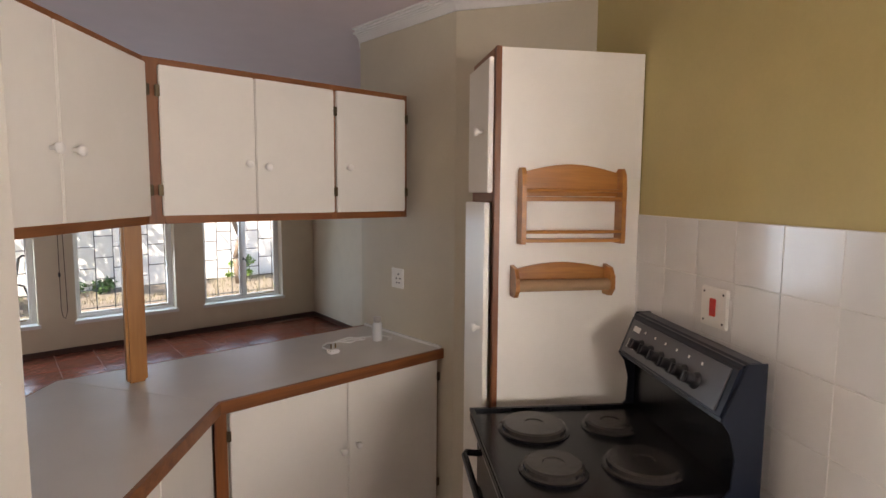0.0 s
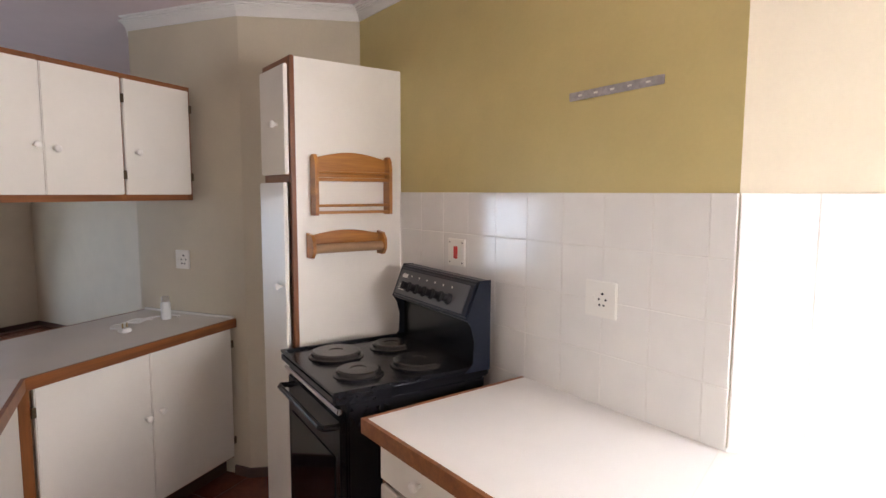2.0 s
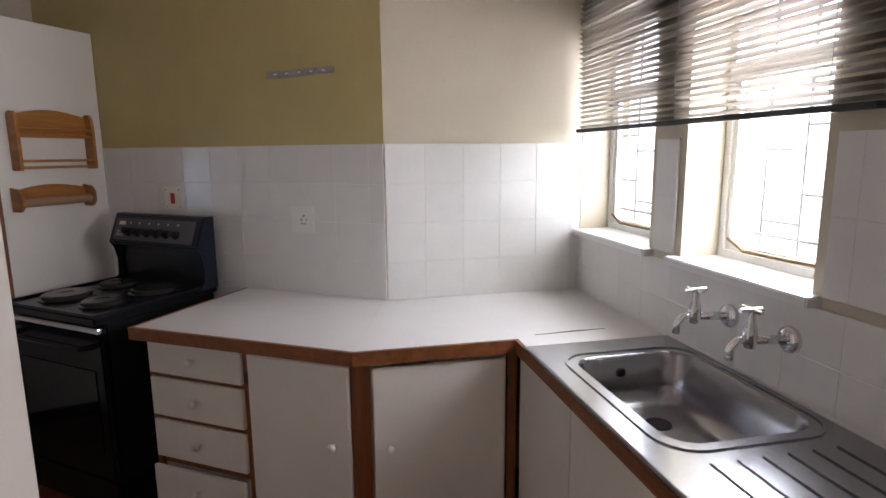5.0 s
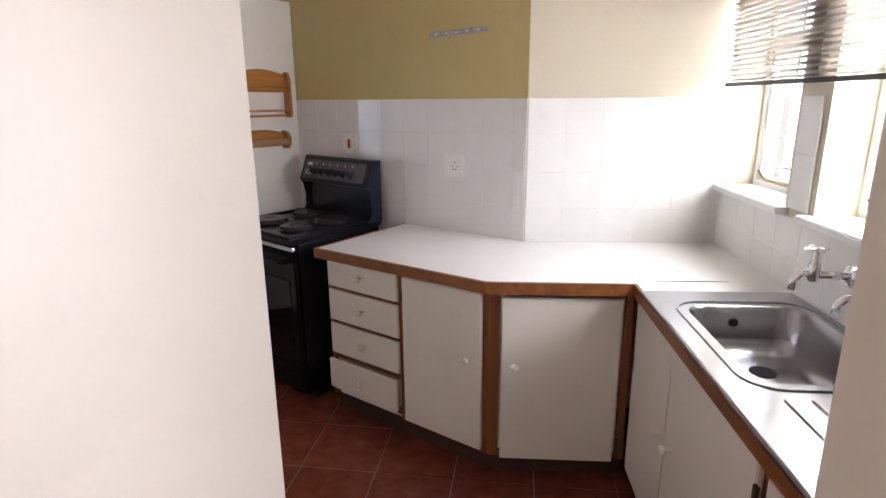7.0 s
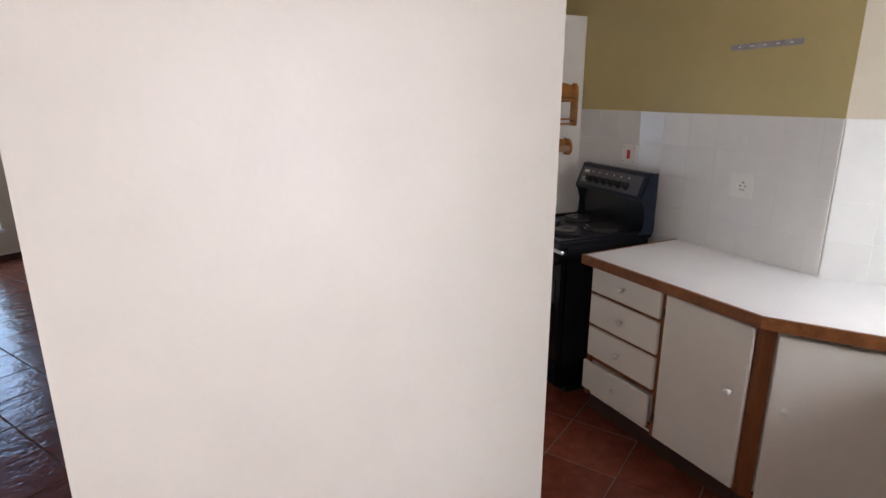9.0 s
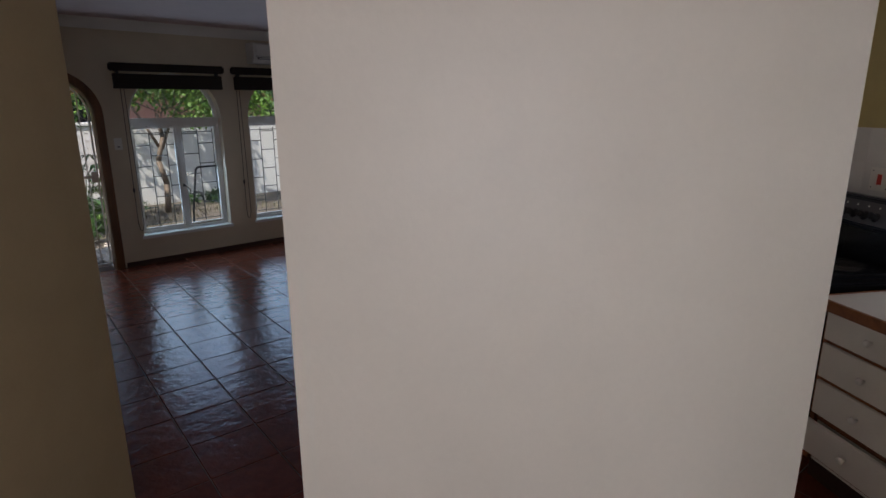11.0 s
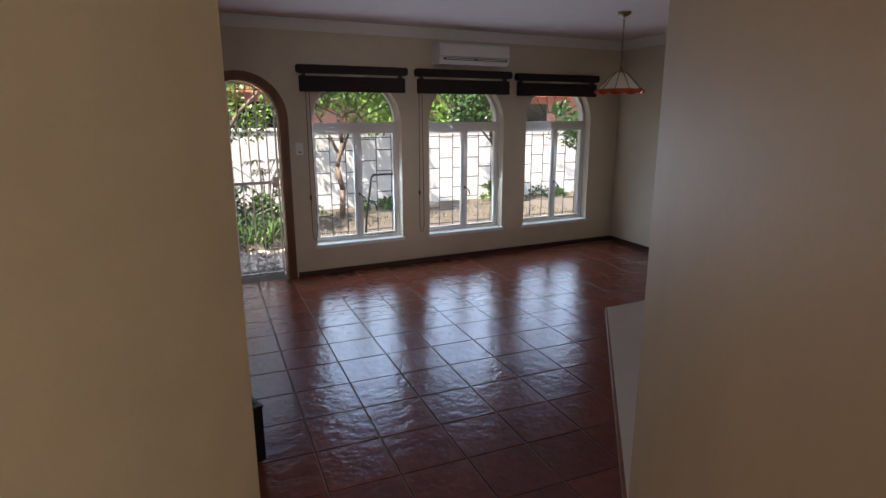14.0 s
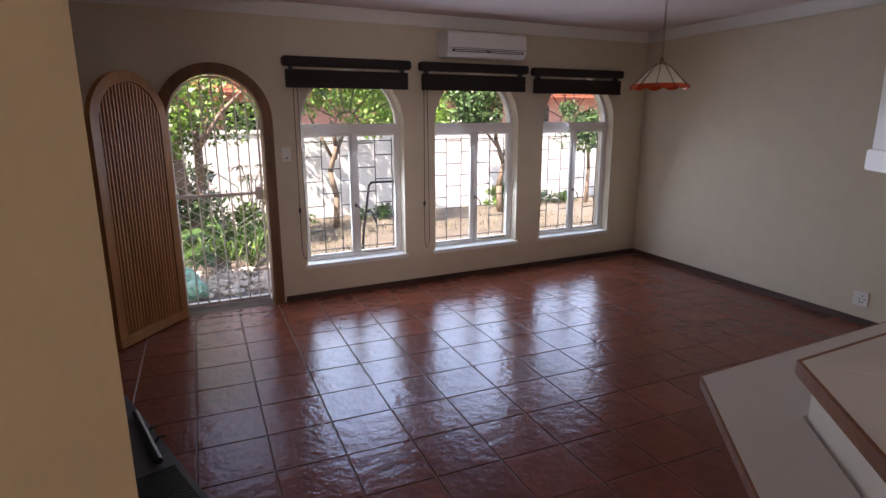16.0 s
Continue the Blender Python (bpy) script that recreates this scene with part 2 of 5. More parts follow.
M_LEAF = material("bright_green_leaf", (0.10, 0.20, 0.025), 0.45, vary=0.45, bump=0.1, scale=5, spots=0.2)
M_LEAF_D = material("dark_green_leaf", (0.045, 0.105, 0.025), 0.45, vary=0.45, bump=0.1, scale=5, spots=0.2)
M_GRASS = material("dry_grass_blade", (0.22, 0.20, 0.13), 0.8, vary=0.4, bump=0.1, scale=7)
M_PEBBLE = material("pale_river_pebble", (0.68, 0.62, 0.54), 0.7, vary=0.3, bump=0.2, scale=20)
M_GREENBAG = material("pale_green_plastic", (0.25, 0.55, 0.42), 0.4, vary=0.1, bump=0.2)


# ---- building helpers ----
def part(name, bm, mat, parent=None, label="", kind="", smooth=False):
    """Links a bmesh as one mesh object under a thing or a part."""
    me = bpy.data.meshes.new(name)
    bmesh.ops.recalc_face_normals(bm, faces=bm.faces)
    if smooth:
        for f in bm.faces:
            f.smooth = True
    bm.to_mesh(me)
    bm.free()
    me.materials.append(mat)
    ob = new(name, me)
    ob.parent = parent
    return tagged(ob, label, kind=kind)


def thing(name, label, category, m=None, group="", kind=""):
    ob = new(name)
    ob.empty_display_size = 0.1
    if m is not None:
        ob.matrix_basis = m
    return tagged(ob, label, category, group, kind)


def box(x0, x1, y0, y1, z0, z1, bevel=0.0, bm=None):
    own = bmesh.new()
    vs = bmesh.ops.create_cube(own, size=1)["verts"]
    for v in vs:
        v.co = Vector(((x0 + x1) / 2 + v.co.x * abs(x1 - x0), (y0 + y1) / 2 + v.co.y * abs(y1 - y0), (z0 + z1) / 2 + v.co.z * abs(z1 - z0)))
    if bevel:
        bmesh.ops.bevel(own, geom=own.edges[:], offset=bevel, segments=2, affect="EDGES")
    return join(bm, own)


def join(bm, own):
    if bm is None:
        return own
    me = bpy.data.meshes.new("tmp")
    own.to_mesh(me)
    own.free()
    bm.from_mesh(me)
    bpy.data.meshes.remove(me)
    return bm


def prism(pts, z0, z1, bevel=0.0, bm=None):
    """An upright solid over a plan outline."""
    own = bmesh.new()
    low = [own.verts.new((x, y, z0)) for x, y in pts]
    top = [own.verts.new((x, y, z1)) for x, y in pts]
    own.faces.new(low)
    own.faces.new(top)
    for i in range(len(pts)):
        j = (i + 1) % len(pts)
        own.faces.new((low[i], low[j], top[j], top[i]))
    if bevel:
        bmesh.ops.bevel(own, geom=own.edges[:], offset=bevel, segments=2, affect="EDGES")
    return join(bm, own)


def rod(a, b, r, sides=8, r2=None, bm=None):
    """A round bar from a to b."""
    a, b = Vector(a), Vector(b)
    own = bmesh.new()
    bmesh.ops.create_cone(own, cap_ends=True, segments=sides, radius1=r, radius2=r if r2 is None else r2, depth=(b - a).length)
    turn = (b - a).to_track_quat("Z", "Y").to_matrix().to_4x4()
    bmesh.ops.transform(own, matrix=Matrix.Translation((a + b) / 2) @ turn, verts=own.verts)
    return join(bm, own)


def lathe(profile, axis="Z", at=(0, 0, 0), sides=20, bm=None):
    """A turned solid: (radius, height) pairs about an axis."""
    own = bmesh.new()
    rings = []
    for r, h in profile:
        rings.append([own.verts.new((r * math.cos(2 * math.pi * k / sides), r * math.sin(2 * math.pi * k / sides), h)) for k in range(sides)])
    for p, q in zip(rings, rings[1:]):
        for k in range(sides):
            own.faces.new((p[k], p[(k + 1) % sides], q[(k + 1) % sides], q[k]))
    own.faces.new(rings[0][::-1])
    own.faces.new(rings[-1])
    turn = {"Z": Matrix.Identity(4), "Y": pose(0, 0, 0, -90), "X": pose(0, 0, 0, 0, 90)}[axis]
    bmesh.ops.transform(own, matrix=Matrix.Translation(at) @ turn, verts=own.verts)
    return join(bm, own)


def pipe(pts, r, sides=8, bm=None):
    """A bent round bar through points, with mitred joints."""
    own = bmesh.new()
    ps = [Vector(p) for p in pts]
    rings = []
    for i, p in enumerate(ps):
        d = ((ps[min(i + 1, len(ps) - 1)] - p).normalized() + (p - ps[max(i - 1, 0)]).normalized()).normalized()
        side = d.orthogonal() if i == 0 else side - d * side.dot(d)
        side = side.normalized()
        up = d.cross(side)
        rings.append([own.verts.new(p + (side * math.cos(2 * math.pi * k / sides) + up * math.sin(2 * math.pi * k / sides)) * r) for k in range(sides)])
    for a, b in zip(rings, rings[1:]):
        for k in range(sides):
            own.faces.new((a[k], a[(k + 1) % sides], b[(k + 1) % sides], b[k]))
    own.faces.new(rings[0][::-1])
    own.faces.new(rings[-1])
    return join(bm, own)


def plate(outline, holes, y0, y1, bm=None):
    """A slab in the xz plane with an outline and holes, from y0 to y1."""
    own = bmesh.new()
    edges = []
    for ring in [outline, *holes]:
        vs = [own.verts.new((x, y0, z)) for x, z in ring]
        edges += [own.edges.new((vs[i], vs[(i + 1) % len(vs)])) for i in range(len(vs))]
    bmesh.ops.triangle_fill(own, use_beauty=True, use_dissolve=False, edges=edges)
    grown = bmesh.ops.extrude_face_region(own, geom=own.faces[:])
    bmesh.ops.translate(own, vec=(0, y1 - y0, 0), verts=[g for g in grown["geom"] if isinstance(g, bmesh.types.BMVert)])
    return join(bm, own)


def rect(x0, x1, z0, z1):
    return [(x0, z0), (x1, z0), (x1, z1), (x0, z1)]


def arched(x0, x1, z0, spring, steps=14, inset=0.0):
    """The outline of an opening with a half-round head."""
    x0, x1, z0 = x0 + inset, x1 - inset, z0 + inset
    cx, r = (x0 + x1) / 2, (x1 - x0) / 2
    return [(x0, z0), (x1, z0)] + [(cx + r * math.cos(math.pi * k / steps), spring + r * math.sin(math.pi * k / steps)) for k in range(steps + 1)]


def band(path, inner, outer, z0, z1, bm=None):
    """A mitred strip along a plan line, between two offsets to its left."""
    ps = [Vector((x, y)) for x, y in path]

    def offset(d):
        out = []
        for i, p in enumerate(ps):
            dirs = []
            if i > 0:
                dirs.append((p - ps[i - 1]).normalized())
            if i < len(ps) - 1:
                dirs.append((ps[i + 1] - p).normalized())
            ns = [Vector((-q.y, q.x)) for q in dirs]
            n = sum(ns, Vector((0, 0))).normalized()
            out.append(p + n * (d / max(n.dot(ns[0]), 0.3)))
        return out

    a, b = offset(inner), offset(outer)
    own = bmesh.new()
    for i in range(len(ps) - 1):
        quad = [a[i], a[i + 1], b[i + 1], b[i]]
        prism([(q.x, q.y) for q in quad], z0, z1, bm=own)
    return join(bm, own)


# ---- the plan ----
CEIL = 2.52
TOP = 0.88
CORNER_IN = (1.311, -0.887)
CORNER_1 = (1.311, 0.018)
ALONG = 58.0
EX, EY = math.cos(radians(ALONG)), math.sin(radians(ALONG))


def on_diag(s, d):
    """Plan point s along the stove wall and d out from it."""
    return (CORNER_1[0] + EX * s - EY * d, CORNER_1[1] + EY * s + EX * d)


CORNER_2 = on_diag(2.02, 0)
CORNER_3 = (2.07, 2.263)
CORNER_4 = (2.07, 3.03)
RIGHT_X, WINDOW_Y = 4.0, 7.02
EAST_S = (3.64, 2.95)
EAST_LEAN = math.degrees(math.atan2(RIGHT_X - EAST_S[0], WINDOW_Y - EAST_S[1]))
P1, P2, P3, P4 = (-0.392, 0.639), (-1.161, 1.278), (-0.394, 2.172), (0.359, 1.563)
LN, LF = (-1.62, 2.28), (-1.182, 2.80)
WEST_X, BACK_Y = -3.4, -2.2
TILE = 0.338

# floor slab under the tiles
floor = tagged(part("floor", prism([(WEST_X, BACK_Y), (1.6, BACK_Y), (1.6, -0.4), (RIGHT_X + 0.2, 1.2), (RIGHT_X + 0.2, WINDOW_Y + 0.02), (WEST_X, WINDOW_Y + 0.02)], -0.12, -0.003), M_GROUT_F), "dark grouted floor laid with glossy terracotta tiles", "floor", kind="structure")
ceiling = tagged(part("ceiling", prism([(WEST_X - 0.1, BACK_Y - 0.1), (RIGHT_X + 0.3, BACK_Y - 0.1), (RIGHT_X + 0.3, WINDOW_Y + 0.3), (WEST_X - 0.1, WINDOW_Y + 0.3)], CEIL, CEIL + 0.1), M_CEIL), "plain white painted ceiling", "ceiling", kind="structure")

# living room wall with three arched windows and the arched door
WINDOWS = [(0.03, 0.99), (1.31, 2.27), (2.585, 3.555)]
SILL_Z, SPRING = 0.315, 1.555
DOOR = (-1.03, -0.25)
DOOR_SPRING = 1.60
wall_n = tagged(part("wall_north", plate(rect(WEST_X - 0.1, RIGHT_X + 0.2, -0.12, CEIL), [arched(a, b, SILL_Z, SPRING) for a, b in WINDOWS] + [arched(DOOR[0], DOOR[1], 0.0, DOOR_SPRING)], WINDOW_Y, WINDOW_Y + 0.24), M_LIVING), "beige painted wall with arched windows and door", "wall", kind="structure")
wall_e = tagged(part("wall_east", prism([EAST_S, (RIGHT_X + 0.15, EAST_S[1]), (RIGHT_X + 0.15, WINDOW_Y - 0.002), (RIGHT_X, WINDOW_Y - 0.002)], -0.12, CEIL), M_LIVING), "plain beige painted living room wall", "wall", kind="structure")
wall_r = tagged(part("wall_return", box(CORNER_4[0] + 0.002, EAST_S[0] + 0.004, CORNER_4[1] - 0.12, CORNER_4[1] - 0.002, -0.12, CEIL), M_BEIGE), "plain beige return wall behind the kitchen", "wall", kind="structure")
wall_s = tagged(part("wall_socket", prism([CORNER_3, CORNER_4, (CORNER_4[0] + 0.12, CORNER_4[1] - 0.122), (CORNER_3[0] + 0.12, CORNER_3[1] + 0.03)], -0.12, CEIL), M_BEIGE), "beige gloss painted kitchen wall beside the counter", "wall", kind="structure")
wall_b = tagged(part("wall_behind_cupboard", prism([CORNER_2, CORNER_3, (CORNER_3[0] + 0.12, CORNER_3[1] + 0.03), (CORNER_2[0] + 0.12, CORNER_2[1] + 0.05)], -0.12, CEIL), M_BEIGE), "beige painted kitchen wall behind the tall cupboard", "wall", kind="structure")
wall_c = tagged(part("wall_stove", prism([CORNER_1, CORNER_2, (CORNER_2[0] + 0.12, CORNER_2[1] + 0.05), (CORNER_1[0] + 0.12, CORNER_1[1] - 0.04)], -0.12, CEIL), M_KHAKI), "khaki gloss painted kitchen wall with white tiles", "wall", kind="structure")
wall_m = tagged(part("wall_middle", prism([CORNER_IN, CORNER_1, (CORNER_1[0] + 0.12, CORNER_1[1] - 0.04), (CORNER_IN[0] + 0.12, CORNER_IN[1])], -0.12, CEIL), M_BEIGE), "beige painted kitchen wall with white tiles", "wall", kind="structure")
K_WINDOWS = [(0.73, 1.3085), (0.01, 0.54)]
K_SILL, K_SPRING = 1.165, 1.86
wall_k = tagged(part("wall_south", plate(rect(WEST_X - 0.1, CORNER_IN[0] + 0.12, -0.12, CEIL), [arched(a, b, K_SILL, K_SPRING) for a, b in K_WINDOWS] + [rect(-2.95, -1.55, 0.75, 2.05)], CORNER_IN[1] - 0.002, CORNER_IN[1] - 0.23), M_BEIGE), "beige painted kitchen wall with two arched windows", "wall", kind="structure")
wall_j = tagged(part("wall_west_kitchen", box(-1.09, -0.966, CORNER_IN[1] + 0.002, -0.072, -0.12, CEIL + 0.03, 0.006), M_PIER), "cream painted wall end beside the kitchen doorway", "wall", kind="structure")
pier = tagged(part("wall_pier", prism([P1, P2, P3, P4], -0.12, CEIL + 0.03), M_PIER), "cream gloss painted solid wall block between kitchen and living room", "wall", kind="structure")
far = 2.3
wall_l = tagged(part("wall_left", prism([LN, LF, (LF[0] - 0.81 * far, LF[1] + 0.59 * far), (LN[0] - 0.81 * far, LN[1] + 0.59 * far)], -0.12, CEIL + 0.03), M_CREAM_DIM), "cream wall block with its shade put into a tan colour, beside the living room opening", "wall", kind="structure")
west = plate(rect(-(WINDOW_Y - 0.002), -CORNER_IN[1], -0.12, CEIL), [], 0.0, 0.1)
bmesh.ops.transform(west, matrix=pose(WEST_X, 0, 0, 0, 0, 90) @ Matrix.Diagonal((-1, 1, 1, 1)), verts=west.verts)
wall_w = tagged(part("wall_west", west, M_PIER), "plain cream painted passage wall", "wall", kind="structure")


def side_tone(ob, a, b, mat):
    """Gives the face of a wall block between two plan points its own tone."""
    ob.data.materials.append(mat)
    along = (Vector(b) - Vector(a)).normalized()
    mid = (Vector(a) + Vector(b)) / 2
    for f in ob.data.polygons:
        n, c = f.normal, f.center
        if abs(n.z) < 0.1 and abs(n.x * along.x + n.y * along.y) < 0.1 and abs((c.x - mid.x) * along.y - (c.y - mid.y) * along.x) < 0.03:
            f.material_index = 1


# Both blocks are cream; the shade on these sides is put into the colour.
side_tone(pier, P2, P3, M_SIDE_DIM)
side_tone(wall_l, LN, LF, M_SIDE_DIM)

# cornices and skirtings
def cornice(name, path, r=0.072):
    bm = bmesh.new()
    steps = 12
    for k in range(steps):
        a = math.pi / 2 * (k + 0.5) / steps
        lo, hi = r * math.sin(math.pi / 2 * (k + 1) / steps), r * math.sin(math.pi / 2 * k / steps)
        band(path, 0.001, 0.008 + r * (1 - math.sin(math.acos(1 - (lo + hi) / 2 / r))), CEIL - lo, CEIL - hi - 0.0002, bm)
    return tagged(part(name, bm, M_CORNICE), "white coved plaster cornice under the ceiling", "cornice", kind="structure")


cornice("trim_cornice_living", [(CORNER_4[0], CORNER_4[1]), (EAST_S[0], CORNER_4[1]), (RIGHT_X, WINDOW_Y), (WEST_X, WINDOW_Y)], 0.10)
cornice("trim_cornice_kitchen", [(-0.95, CORNER_IN[1]), CORNER_IN, CORNER_1, CORNER_2, CORNER_3, (CORNER_4[0], CORNER_4[1] - 0.001)])
for nm, path in (("baseboard_east", [(EAST_S[0] + 0.005, CORNER_4[1]), (RIGHT_X, WINDOW_Y), (DOOR[1] + 0.07, WINDOW_Y)]), ("baseboard_kitchen", [on_diag(2.03, 0.0), CORNER_3, (CORNER_3[0], CORNER_3[1] + 0.1)])):
    tagged(part(nm, band(path, 0.001, 0.014, 0.0, 0.052), M_SKIRT), "dark brown timber skirting board", "baseboard", kind="structure")


# ---- living room windows ----
def burglar_pattern(x0, x1, z0, z1, rng):
    """Upright bars with short staggered rungs between them."""
    n = 5
    xs = [x0 + (x1 - x0) * k / n for k in range(n + 1)]
    bars = [((x, z0), (x, z1)) for x in xs]
    for k in range(n):
        for j in range(4):
            z = z0 + (z1 - z0) * (0.22 + 0.21 * j + (0.105 if k % 2 else 0.0))
            if z < z1 - 0.03:
                bars.append(((xs[k], z), (xs[k + 1], z)))
    bars += [((x0, z0 + 0.05), (x1, z0 + 0.05)), ((x0, z1 - 0.03), (x1, z1 - 0.03))]
    return bars


def living_window(name, x0, x1, label):
    w = thing(name, label, "window", kind="structure")
    y = WINDOW_Y + 0.10
    fr = bmesh.new()
    plate(arched(x0, x1, SILL_Z, SPRING), [arched(x0, x1, SILL_Z, SPRING, inset=0.035)], y, y + 0.045, fr)
    part("window_frame", fr, M_FRAME, w)
    part("transom", box(x0 + 0.036, x1 - 0.036, y - 0.012, y + 0.05, 1.475, 1.56, 0.004), M_FRAME, w)
    cx = (x0 + x1) / 2 + 0.02
    part("mullion", box(cx - 0.02, cx + 0.02, y - 0.006, y + 0.04, SILL_Z + 0.035, 1.474, 0.003), M_FRAME, w)
    sash = bmesh.new()
    for a, b in ((x0 + 0.037, cx - 0.021), (cx + 0.021, x1 - 0.037)):
        plate(rect(a, b, SILL_Z + 0.037, 1.472), [rect(a + 0.02, b - 0.02, SILL_Z + 0.06, 1.452)], y + 0.004, y + 0.03, sash)
    part("sash", sash, M_FRAME, w)
    for a, b in ((x0 + 0.06, cx - 0.045), (cx + 0.045, x1 - 0.06)):
        g = part("pane", box(a - 0.004, b + 0.004, y + 0.014, y + 0.018, SILL_Z + 0.062, 1.45), M_GLASS, w)
        g.visible_shadow = False
    top = arched(x0 + 0.036, x1 - 0.036, 1.56, SPRING + 0.012)
    g = part("pane", plate([(x, max(z, 1.561)) for x, z in top], [], y + 0.018, y + 0.022), M_GLASS, w, "fanlight pane")
    g.visible_shadow = False
    part("window_sill", box(x0 - 0.02, x1 + 0.02, WINDOW_Y - 0.025, y + 0.002, SILL_Z - 0.03, SILL_Z + 0.006, 0.003), M_SILL, w)
    part("stay", pipe([(cx + 0.03, y - 0.02, SILL_Z + 0.06), (cx + 0.12, y - 0.025, SILL_Z + 0.045), (x1 - 0.08, y - 0.015, SILL_Z + 0.05)], 0.006, 6), M_BRASS, w)
    part("catch", pipe([(cx - 0.002, y - 0.012, 0.80), (cx - 0.01, y - 0.03, 0.83), (cx + 0.05, y - 0.035, 0.77), (cx + 0.06, y - 0.03, 0.73)], 0.008, 6), M_DARK, w)
    return w


def burglar_bars(x0, x1):
    b = thing("burglar_bars", "grey painted steel burglar bars in a staggered brick pattern", "burglar bars", group="living room window bars")
    y = WINDOW_Y + 0.19
    for (ax, az), (bx, bz) in burglar_pattern(x0 + 0.05, x1 - 0.05, SILL_Z + 0.03, 1.43, None):
        part("bar", rod((ax, y, az), (bx, y, bz), 0.0055, 5), M_BAR, b)
    cx, r = (x0 + x1) / 2, (x1 - x0) / 2 - 0.03
    arc = [(cx + 0.11 * math.cos(math.pi * k / 10), y, 1.56 + 0.11 * math.sin(math.pi * k / 10)) for k in range(11)]
    part("hub", pipe(arc, 0.0055, 5), M_BAR, b)
    for k in range(1, 7):
        a = math.pi * k / 7
        part("ray", rod((cx + 0.11 * math.cos(a), y, 1.56 + 0.11 * math.sin(a)), (cx + r * math.cos(a), y, 1.56 + (r - 0.01) * math.sin(a)), 0.0055, 5), M_BAR, b)
    part("cross_bar", rod((x0 + 0.0, y, 1.55), (x1, y, 1.55), 0.006, 5), M_BAR, b)
    return b


def fabric_blind(x0, x1, zt, label):
    b = thing("roller_blind", label, "blind", group="dark blinds over the living room windows")
    part("headbox", box(x0, x1, WINDOW_Y - 0.10, WINDOW_Y, zt - 0.078, zt, 0.012), M_BLIND, b)
    fold = bmesh.new()
    for k in range(4):
        box(x0 + 0.022, x1 - 0.03, WINDOW_Y - 0.088 + 0.004 * (k % 2), WINDOW_Y - 0.032, zt - 0.25 + 0.0365 * k, zt - 0.2138 + 0.0365 * k, 0.004, fold)
    part("folded_fabric", fold, M_BLIND, b)
    for x in (x0 + 0.06, x1 - 0.08):
        part("bracket", box(x, x + 0.02, WINDOW_Y - 0.07, WINDOW_Y, zt - 0.125, zt - 0.07), M_BLINDBAR, b)
    return b


def blind_cord(x, z0, z1):
    c = thing("blind_cord", "thin looped dark blind cord hanging beside a window", "cord", group="blind cords")
    pts = [(x - 0.02, WINDOW_Y - 0.05, z1), (x - 0.022, WINDOW_Y - 0.04, z0 + 0.1), (x - 0.01, WINDOW_Y - 0.035, z0 + 0.02), (x + 0.012, WINDOW_Y - 0.035, z0), (x + 0.03, WINDOW_Y - 0.038, z0 + 0.08), (x + 0.012, WINDOW_Y - 0.05, z1)]
    part("loop", pipe(pts, 0.0035, 5), M_CORD, c)
    part("toggle", lathe([(0.006, 0), (0.011, 0.01), (0.011, 0.04), (0.005, 0.05)], "Z", (x - 0.022, WINDOW_Y - 0.04, z0 + 0.42), 8), M_DARK, c)


for i, (a, b) in enumerate(WINDOWS):
    living_window("window_%d" % (i + 1), a, b, "white framed arched window with fanlight and two casements")
    burglar_bars(a, b)
fabric_blind(-0.10, 1.04, 2.11, "dark brown fabric blind folded up, sagging a little")
fabric_blind(1.14, 2.32, 2.11, "dark brown fabric blind folded up under the air conditioner")
fabric_blind(2.395, 3.585, 2.10, "dark brown fabric blind folded up near the corner")
blind_cord(0.0, 0.38, 1.86)
blind_cord(1.20, 0.36, 1.86)


# ---- arched front door, its frame and security gate ----
def front_door():
    d = thing("door_1", "dark brown door frame with an arched head", "door", kind="structure")
    fr = plate(arched(DOOR[0] - 0.05, DOOR[1] + 0.05, 0.0, DOOR_SPRING, 20), [arched(DOOR[0] + 0.03, DOOR[1] - 0.03, 0.001, DOOR_SPRING, 20)], WINDOW_Y - 0.025, WINDOW_Y - 0.002)
    part("architrave", fr, M_DOORFRAME, d)
    fr = plate(arched(DOOR[0] + 0.001, DOOR[1] - 0.001, 0.0, DOOR_SPRING, 20), [arched(DOOR[0] + 0.035, DOOR[1] - 0.035, 0.001, DOOR_SPRING, 20)], WINDOW_Y, WINDOW_Y + 0.12)
    part("door_lining", fr, M_DOORFRAME, d)
    part("threshold", box(DOOR[0] + 0.036, DOOR[1] - 0.036, WINDOW_Y + 0.01, WINDOW_Y + 0.23, -0.02, 0.004, 0.002), M_SKIRT, d)


def door_leaf():
    w, sp = 0.71, 1.585
    d = thing("arched_door_leaf", "open arched timber door faced with vertical flutes", "door", pose(-1.01, WINDOW_Y - 0.03, 0.0, 0, 0, 180 + 49))
    rim = plate(arched(0, w, 0.012, sp, 20), [arched(0, w, 0.012, sp, 20, inset=0.072)], -0.022, 0.022)
    part("rim", rim, M_POST, d, "lighter orange-brown timber rim")
    part("back_board", plate(arched(0.0, w, 0.012, sp, 20, inset=0.071), [], -0.012, 0.006), M_DOORSLAT, d)
    n = 18
    for k in range(n):
        x = 0.076 + (w - 0.152) * (k + 0.5) / n
        half = (w / 2 - 0.074)
        top = sp + math.sqrt(max(half * half - (x - w / 2) ** 2, 0.0004)) - 0.004
        part("flute", box(x - 0.011, x + 0.011, 0.006, 0.02, 0.09, top, 0.005), M_DOORSLAT, d)
    part("kick_rail", box(0.0, w, 0.0225, 0.03, 0.012, 0.075, 0.002), M_POST, d)


